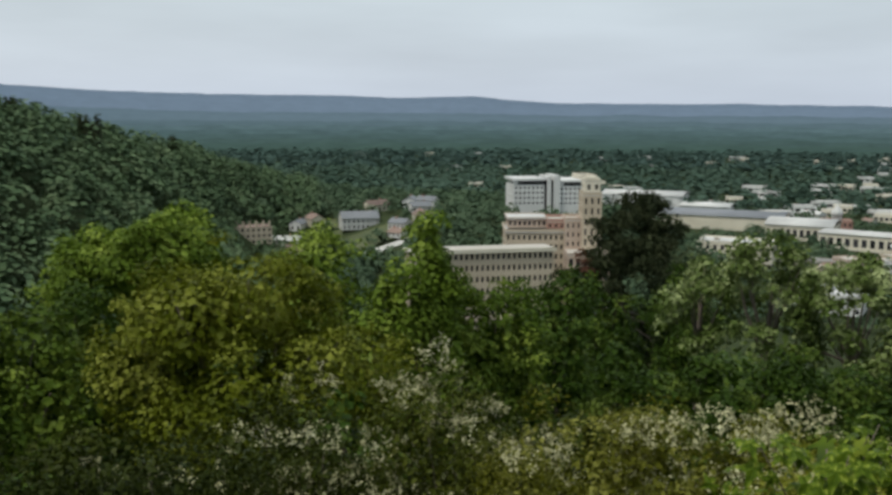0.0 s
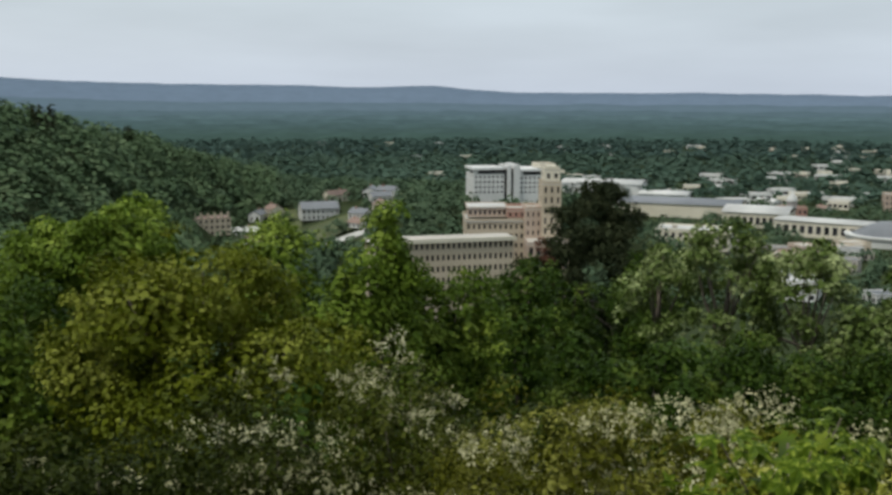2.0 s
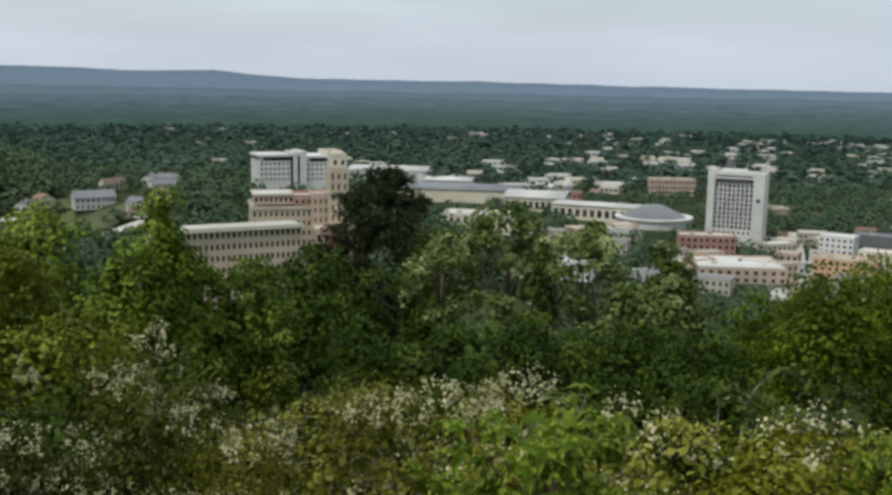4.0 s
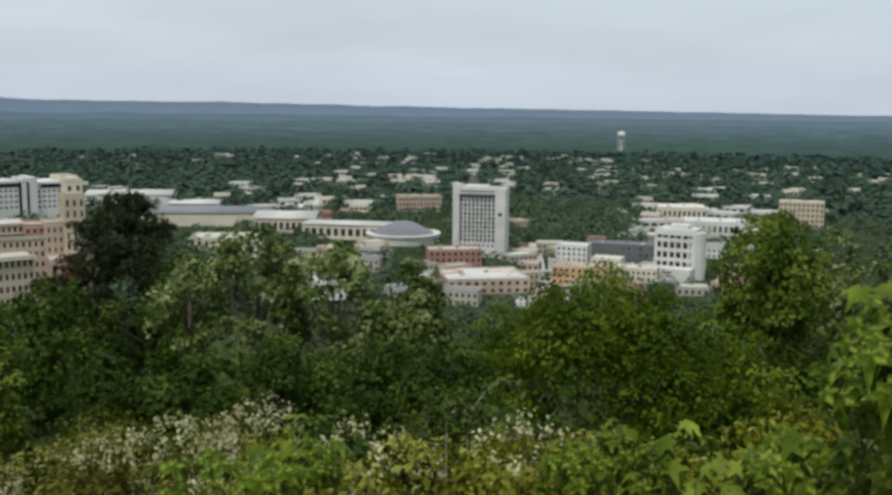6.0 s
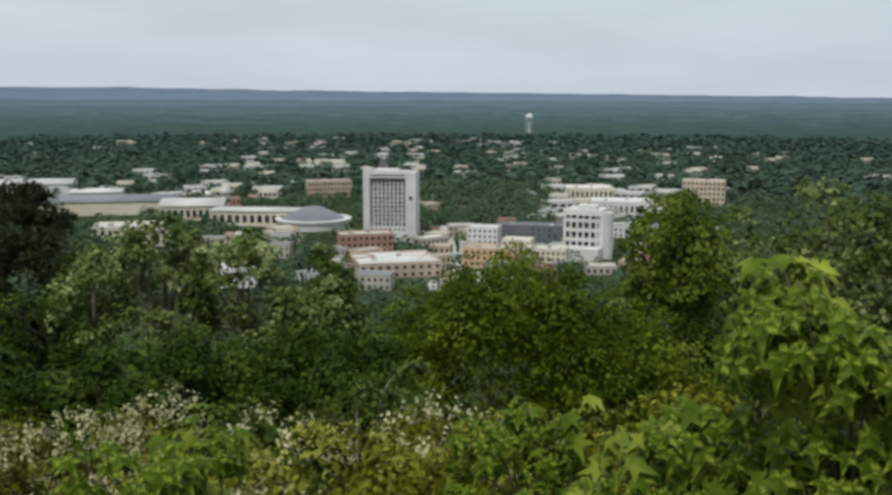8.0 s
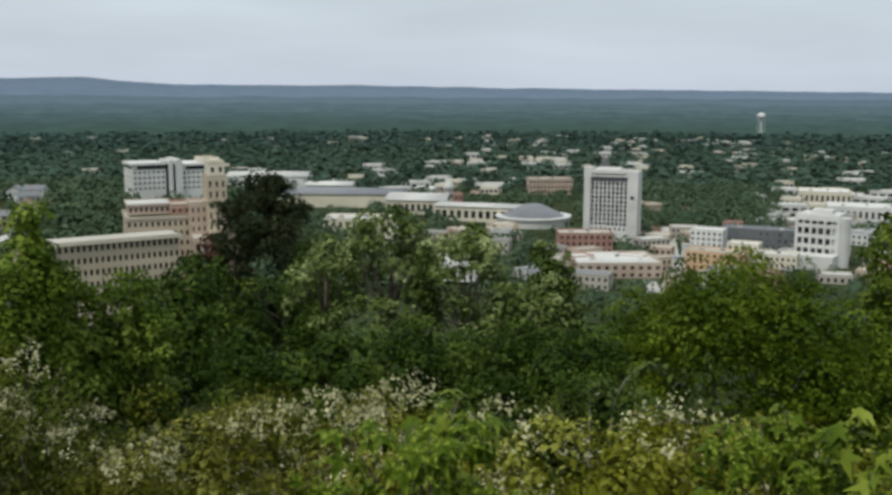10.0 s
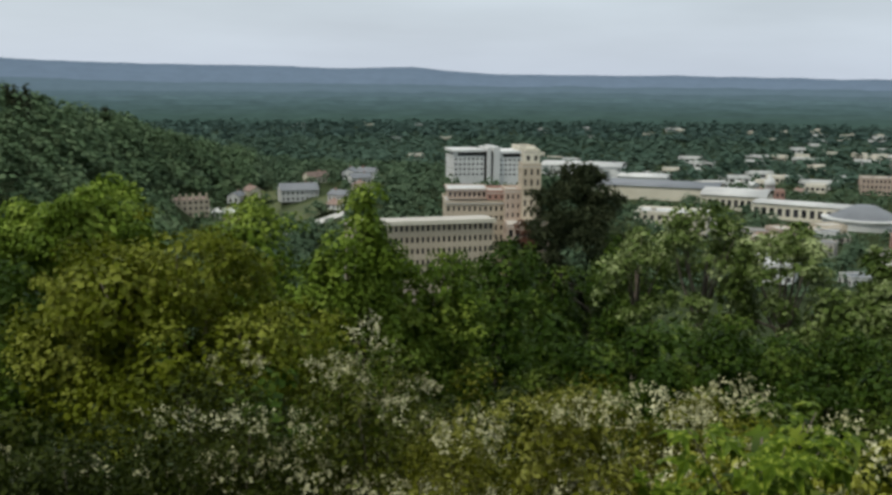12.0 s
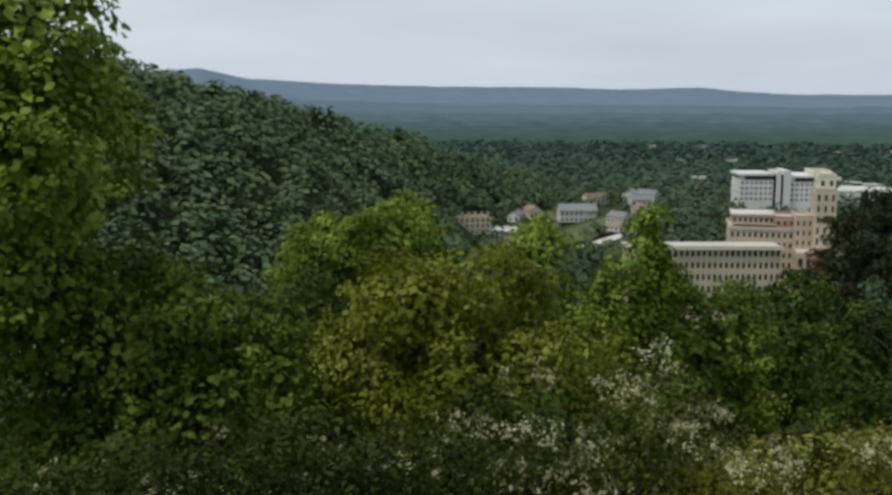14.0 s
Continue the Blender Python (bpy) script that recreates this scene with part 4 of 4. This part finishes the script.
def plain(name, bearing, d, skew, w, deep, h, floors, cols, wall, roof, label, category="building", wide=0.45, tall=0.5, glass=GLASS, z=None, parapet=0.8):
    ob = site(name, bearing, d, skew, z)
    block(ob, -w / 2, w / 2, 0, deep, 0, h, cols, floors, max(1, int(cols * deep / w)), wall, roof, glass, wide, tall, parapet=parapet)
    if w >= 28:  # plant on the larger flat roofs
        for k, (u, q, a) in enumerate(((-0.3, 0.35, 3.2), (0.05, 0.6, 2.2), (0.28, 0.3, 2.6))):
            roofbox(ob, u * w, u * w + a, q * deep, q * deep + 2.4, h + 0.3, h + 1.5 + 0.5 * (k == 0), (ROOFTAN, ROOFGREY, WHITE)[k])
    tagged(ob, label, category)
    CLEAR.append((ob.location.x, ob.location.y, 0.55 * w))
    return ob


plain("brick_block", 23.6, 690, 8, 38, 20, 14, 3, 9, BRICKRED, ROOFTAN, "red brick block at the foot of the hotel")
plain("flat_roofed_store", 25.6, 600, 12, 52, 44, 9, 2, 10, PINKBRICK, ROOFWHITE, "low brick store with a broad pale flat roof")
plain("office_row", 30.9, 620, -10, 36, 18, 15, 4, 9, ORANGE, ROOFTAN, "orange brick row with small windows")
plain("town_house_row", 30.4, 690, -12, 22, 16, 19, 5, 6, WHITE, ROOFWHITE, "white stepped town building")
plain("town_house_row", 32.4, 660, -12, 20, 14, 15, 4, 5, CREAMWALL, ROOFWHITE, "cream stepped town building")
plain("dark_office", 33.2, 740, -6, 52, 20, 14, 3, 12, ROOFGREY, ROOFGREY, "long low dark grey office", glass=GLASSBLUE)
ob = site("bank_building", 36.5, 680, -14)
h = high(-6.85, 680) - ob.location.z
block(ob, -16, 11, 0, 20, 0, h, 6, 5, 4, WHITE, ROOFWHITE, GLASS, wide=0.72, tall=0.62, inset=1.2, skip=1)
for x in (-16.4, -7.4, 1.6, 10.2):
    roofbox(ob, x, x + 1.5, -0.9, 0.0, 0, h - 1.5, WHITE, "pier")
roofbox(ob, -16.6, 11.6, -1.0, -0.1, h - 3.2, h + 0.5, WHITE, "cornice")
roofbox(ob, -8, 5, 4, 15, h + 0.3, h + 3.4, WHITE, "penthouse")
bm = bmesh.new()
bmesh.ops.create_cone(bm, cap_ends=True, segments=24, radius1=6, radius2=6, depth=h - 1.0, matrix=pose(11, 6, (h - 1.0) / 2))
part("round_corner", bm, WHITE, ob)
roofbox(ob, -20, 12, -16, -2, 0, 9.5, WHITE, "podium")
tagged(ob, "white bank building with deep bays and a rounded corner", "bank")
CLEAR.append((ob.location.x, ob.location.y, 24))
plain("low_store", 34.0, 640, -8, 30, 16, 12, 3, 9, CREAMWALL, ROOFWHITE, "low cream store with a pale roof")
plain("flat_store", 10.2, 640, -8, 46, 26, 12, 2, 10, CREAMWALL, ROOFWHITE, "white-roofed flat store below the halls")
plain("flat_store", 15.0, 545, -8, 40, 30, 10, 2, 9, WHITE, ROOFWHITE, "low white store with a pale flat roof")
plain("brick_school", 21.5, 1080, 10, 48, 22, 17, 3, 12, PINKBRICK, ROOFTAN, "buff brick school with a pale roof")
plain("apartment_block", 43.0, 1020, 0, 42, 18, 26, 5, 10, CREAM, ROOFWHITE, "flat-roofed brick apartment block")
plain("warehouse", 38.6, 930, 4, 60, 40, 12, 1, 12, WHITE, ROOFWHITE, "broad white warehouse with flat roof")
plain("warehouse", 36.6, 1060, 4, 50, 40, 12, 1, 10, CREAMWALL, ROOFWHITE, "broad cream warehouse with flat roof")

rng = np.random.default_rng(31)
LOOKS = ((WHITE, ROOFGREY, "white shop building with a dark grey flat roof"), (PINKBRICK, ROOFTAN, "buff brick shop building with a tan flat roof"), (BRICKRED, ROOFBROWN, "red brick shop building with a dark roof"),
         (ROOFTAN, ROOFWHITE, "tan shop building with a white flat roof"), (CREAM, ROOFTAN, "cream brick shop building with a tan roof"), (ROOFTAN, ROOFGREY, "tan shop building with a grey roof"))
for b0, b1, d0, d1, n in ((27.2, 34.8, 560, 800, 40), (21, 27, 560, 660, 14), (33, 41, 620, 900, 22), (9, 20, 640, 790, 20), (26, 34, 800, 950, 5)):
    for _ in range(n):
        b, d = rng.uniform(b0, b1), rng.uniform(d0, d1)
        w, deep = rng.uniform(11, 24), rng.uniform(10, 18)
        x, y = at(b, d)
        if any(math.hypot(x - cx, y - cy) < r * 0.55 + w * 0.3 for cx, cy, r in CLEAR):
            continue
        wall, roof, lab = LOOKS[int(rng.integers(6))]
        fl = int(rng.integers(1, 3))
        o2 = plain("shop_building", b, d, rng.choice([-12, 8, 34]), w, deep, fl * 3.6 + 1.5, fl, max(2, int(w / 3.4)), wall, roof, lab, "shop")
        tagged(o2, group="shops of the town")

# Brick house with tall chimneys below the hill, and a big white house.
ob = site("brick_mansion", -17.5, 630, 12)
h = high(-6.9, 630) - ob.location.z
block(ob, -12, 12, 0, 14, 0, h, 7, 3, 4, CREAM, ROOFBROWN, wide=0.45, parapet=0)
for k in range(6):
    roofbox(ob, -11 + k * 4.2, -9.9 + k * 4.2, 0.4, 1.6, h + 0.3, h + 3.6, CREAM, "chimney")
tagged(ob, "pale brick mansion with a row of chimneys", "house")
CLEAR.append((ob.location.x, ob.location.y, 19))
CLEAR.extend((*at(-17.5, q), 11) for q in (570, 595))


def house_parts(ob, w, deep, h, rise, wall, roof):
    v, f, panes = [], [], []
    for o, u, ln in (((-w / 2, 0, 0), (1, 0, 0), w), ((w / 2, 0, 0), (0, 1, 0), deep), ((w / 2, deep, 0), (-1, 0, 0), w), ((-w / 2, deep, 0), (0, -1, 0), deep)):
        facade(o, u, ln, h, max(2, int(ln / 3.2)), max(1, int(h / 2.9)), 0.4, 0.5, 0.15, v, f, panes)
    k = len(v)
    v += [(-w / 2, 0, h), (-w / 2, deep, h), (-w / 2, deep / 2, h + rise), (w / 2, 0, h), (w / 2, deep, h), (w / 2, deep / 2, h + rise)]
    f += [(k, k + 2, k + 1, k + 1), (k + 3, k + 4, k + 5, k + 5)]
    me = bpy.data.meshes.new("wall")
    me.from_pydata([tuple(p) for p in v], [], [tuple(dict.fromkeys(q)) for q in f])
    me.materials.append(wall)
    part("wall", me, parent=ob)
    for p, turn, ww, hh in panes[:10]:
        part("window", pane_mesh(ww, hh, GLASS), parent=ob).matrix_local = Matrix.Translation(p) @ Matrix.Rotation(turn, 4, "Z")
    bm, L, o = bmesh.new(), w / 2 + 0.4, 0.5
    for y0, z0, y1, z1 in ((-o, h - rise * 2 * o / deep, deep / 2, h + rise), (deep + o, h - rise * 2 * o / deep, deep / 2, h + rise)):
        q = [bm.verts.new(c) for c in ((-L, y0, z0 + 0.02), (L, y0, z0 + 0.02), (L, y1, z1 + 0.02), (-L, y1, z1 + 0.02), (-L, y0, z0 + 0.3), (L, y0, z0 + 0.3), (L, y1, z1 + 0.3), (-L, y1, z1 + 0.3))]
        for t in ((0, 1, 2, 3), (4, 5, 6, 7), (0, 1, 5, 4), (1, 2, 6, 5), (2, 3, 7, 6), (3, 0, 4, 7)):
            bm.faces.new([q[i] for i in t])
    part("roof", bm, roof, ob)
    part("chimney", box(bmesh.new(), w * 0.2, w * 0.2 + 0.9, deep / 2 + 0.3, deep / 2 + 1.2, h, h + rise + 1.2), BRICKRED, ob)


ob = site("white_house", -11.3, 680, 10)
house_parts(ob, 26, 16, 8, 4, WHITE, ROOFGREY)
tagged(ob, "large white timber house with a grey roof", "house")
CLEAR.append((ob.location.x, ob.location.y - 10, 34))

KINDS = []
for w, dp, h, r, wall, roof, lab in ((14, 9, 5.6, 2.6, WHITE, ROOFGREY, "white town house with a grey gable roof"), (18, 10, 5.6, 3, CREAMWALL, ROOFBROWN, "cream town house with a brown gable roof"),
                                     (24, 14, 5.6, 2.2, WHITE, ROOFWHITE, "long white building with a pale roof"), (12, 9, 3.2, 2.6, WHITE, ROOFBROWN, "small white cottage with a brown roof")):
    ob = thing("town_house", 0, 0, 0)
    house_parts(ob, w, dp, h, r, wall, roof)
    tagged(ob, lab, "house", "houses of the town")
    KINDS.append(ob)
used = set()
for w, dp, h, lab in ((32, 16, 7.5, "long white store with a pale flat roof"), (20, 14, 8, "white works building with a pale flat roof")):
    ob = thing("store_building", 0, 0, 0)
    block(ob, -w / 2, w / 2, 0, dp, 0, h, 4, 1, 1, WHITE if w > 25 else CREAMWALL, ROOFWHITE, wide=0.7, tall=0.4, parapet=0.8, sides=(0, 0))
    tagged(ob, lab, "store", "stores of the outer town")
    KINDS.append(ob)
rng = np.random.default_rng(77)
TOWN = [(-16, -7, 610, 740, 22), (-14, 8, 1300, 2350, 14), (8, 18, 1300, 2350, 12), (9, 18, 990, 1250, 22), (17, 27, 1000, 2300, 54), (26, 36, 1300, 2300, 30), (32, 46, 800, 2000, 54), (40, 55, 950, 2000, 12)]
for b0, b1, d0, d1, n in TOWN:
    for _ in range(n):
        b, d = rng.uniform(b0, b1), rng.uniform(d0, d1)
        x, y = at(b, d)
        if any(math.hypot(x - cx, y - cy) < r for cx, cy, r in CLEAR):
            continue
        k = int(rng.integers(4)) if d < 900 else int(rng.integers(2, 6)) if d < 1250 else int(rng.integers(4, 6))
        m = pose(x, y, ground_z(x, y) - 0.2, 0, 0, rng.uniform(0, 180) if k < 4 else rng.normal(-b, 12))
        if k in used:
            copy_thing(KINDS[k], m)
        else:
            KINDS[k].matrix_world = m
            used.add(k)
        if k > 3:  # forecourt on the town's side
            CLEAR.append((*at(b, d - 22), 14))
            CLEAR.append((x, y, 18))
        CLEAR.append((x, y, 12))

# Water tower and the domed church.
ob = site("water_tower", 33.05, 2500)
h = high(-1.3, 2500)
bm = bmesh.new()
bmesh.ops.create_uvsphere(bm, u_segments=16, v_segments=10, radius=10, matrix=Matrix.Translation((0, 0, h - 7)) @ Matrix.Diagonal((1, 1, 0.8, 1)))
smooth(part("tank", bm, WHITE, ob))
bm = bmesh.new()
tube(bm, [(0, 0, 0), (0, 0, h - 14)], [1.8, 1.3], 10)
part("column", bm, WHITE, ob)
for k in range(6):
    a = k * math.pi / 3
    bm = bmesh.new()
    tube(bm, [(9 * math.cos(a), 9 * math.sin(a), 0), (9 * math.cos(a), 9 * math.sin(a), h - 9)], [0.35, 0.35], 6)
    part("leg", bm, WHITE, ob)
tagged(ob, "white water tower rising over the far trees", "water tower")
ob = site("church", 15.6, 960, 8)
block(ob, -13, 13, 0, 18, 0, 12, 6, 2, 4, BRICKRED, ROOFBROWN)
bm = bmesh.new()
tube(bm, [(0, 8, 12.3), (0, 8, 17), (0, 8, 17.2), (0, 8, 20), (0, 8, 23), (0, 8, 25.5), (0, 8, 28)], [4.6, 4.6, 5.2, 4.9, 3.4, 1.2, 0.2], 14)
smooth(part("dome", bm, WHITE, ob))
tagged(ob, "brick church with a white dome", "church")
CLEAR.append((ob.location.x, ob.location.y, 24))

# Streets and car parks of the town.
def pad(name, bearing, d, skew, w, deep, mat, label, lift=0.06):
    ob = site(name, bearing, d, skew)
    part("slab", box(bmesh.new(), -w / 2, w / 2, 0, deep, 0, 0.3 + lift), mat, ob)
    tagged(ob, label, name.replace("_", " "), kind="structure")
    n = max(1, round(deep / w))
    q = ob.matrix_world
    for k in range(n):
        p = q @ Vector((0, deep * (k + 0.5) / n, 0))
        CLEAR.append((p.x, p.y, 0.5 * min(w, deep) + 3))


pad("car_park", 11.0, 990, 14, 120, 40, ASPHALT, "asphalt car park beside the halls")
pad("car_park", 28.0, 560, 10, 60, 40, CONCRETE, "pale paved yard beside the store")
pad("road", 24.6, 950, 0, 16, 900, ASPHALT, "straight avenue running out of the town")
pad("road", 28.6, 640, 2, 12, 200, CONCRETE, "pale street between the town buildings")

drape("lawn", -8.2, -4.6, 640, 740, LAWN, "pale grassy slope beside the houses", "lawn")
drape("lawn", -16.4, -12.4, 650, 720, LAWN, "lawn terraces below the houses", "lawn")
drape("lawn", -13.5, -9.5, 620, 668, LAWN, "lawn in front of the white house", "lawn")
drape("road", -15.5, -8.0, 600, 612, CONCRETE, "pale road winding below the houses", "road")

# Woods, planted last so that they keep clear of the buildings.
woods("hill_woods", scatter(4300, -50, -14, 240, 850, 5, 1.6), 13.5, 42, 2.35, HILLWOOD, "dense spring woods on the hill", 6, 1.1)
woods("ridge_trees", scatter(1700, -15, 6, 440, 860, 7, 1.6), 9.5, 34, 2.3, TOWNWOOD, "trees on the low rise among the houses", 18, 0.5)
woods("town_trees", scatter(7600, -24, 56, 430, 1250, 8, 1.8, -0.42, 0.006), 8, 20, 2.5, TOWNWOOD, "leafy trees between the town's buildings", 9, 1.0)
woods("grove", scatter(620, 26.6, 34.5, 770, 1180, 21), 12, 40, 2.4, TOWNWOOD, "grove of full green trees behind the hotel", 22, 0.5)
woods("hazed_valley_woods", scatter(7600, -34, 58, 1100, 1850, 12, 1.7, -0.7, 0.004), 13, 9, 7.4, VALLEYWOOD, "unbroken woods of the valley", 13, 2.4)
woods("hazed_valley_woods", scatter(6400, -34, 58, 1750, 2440, 14, 1.7), 14, 8, 9.5, VALLEYHAZE, "hazy unbroken woods of the valley", 15, 4.0)
woods("slope_woods", scatter(600, -50, 60, 80, 300, 16, 1.5), 7.0, 44, 1.0, DEEP, "woods on the slope below the lookout", 17)
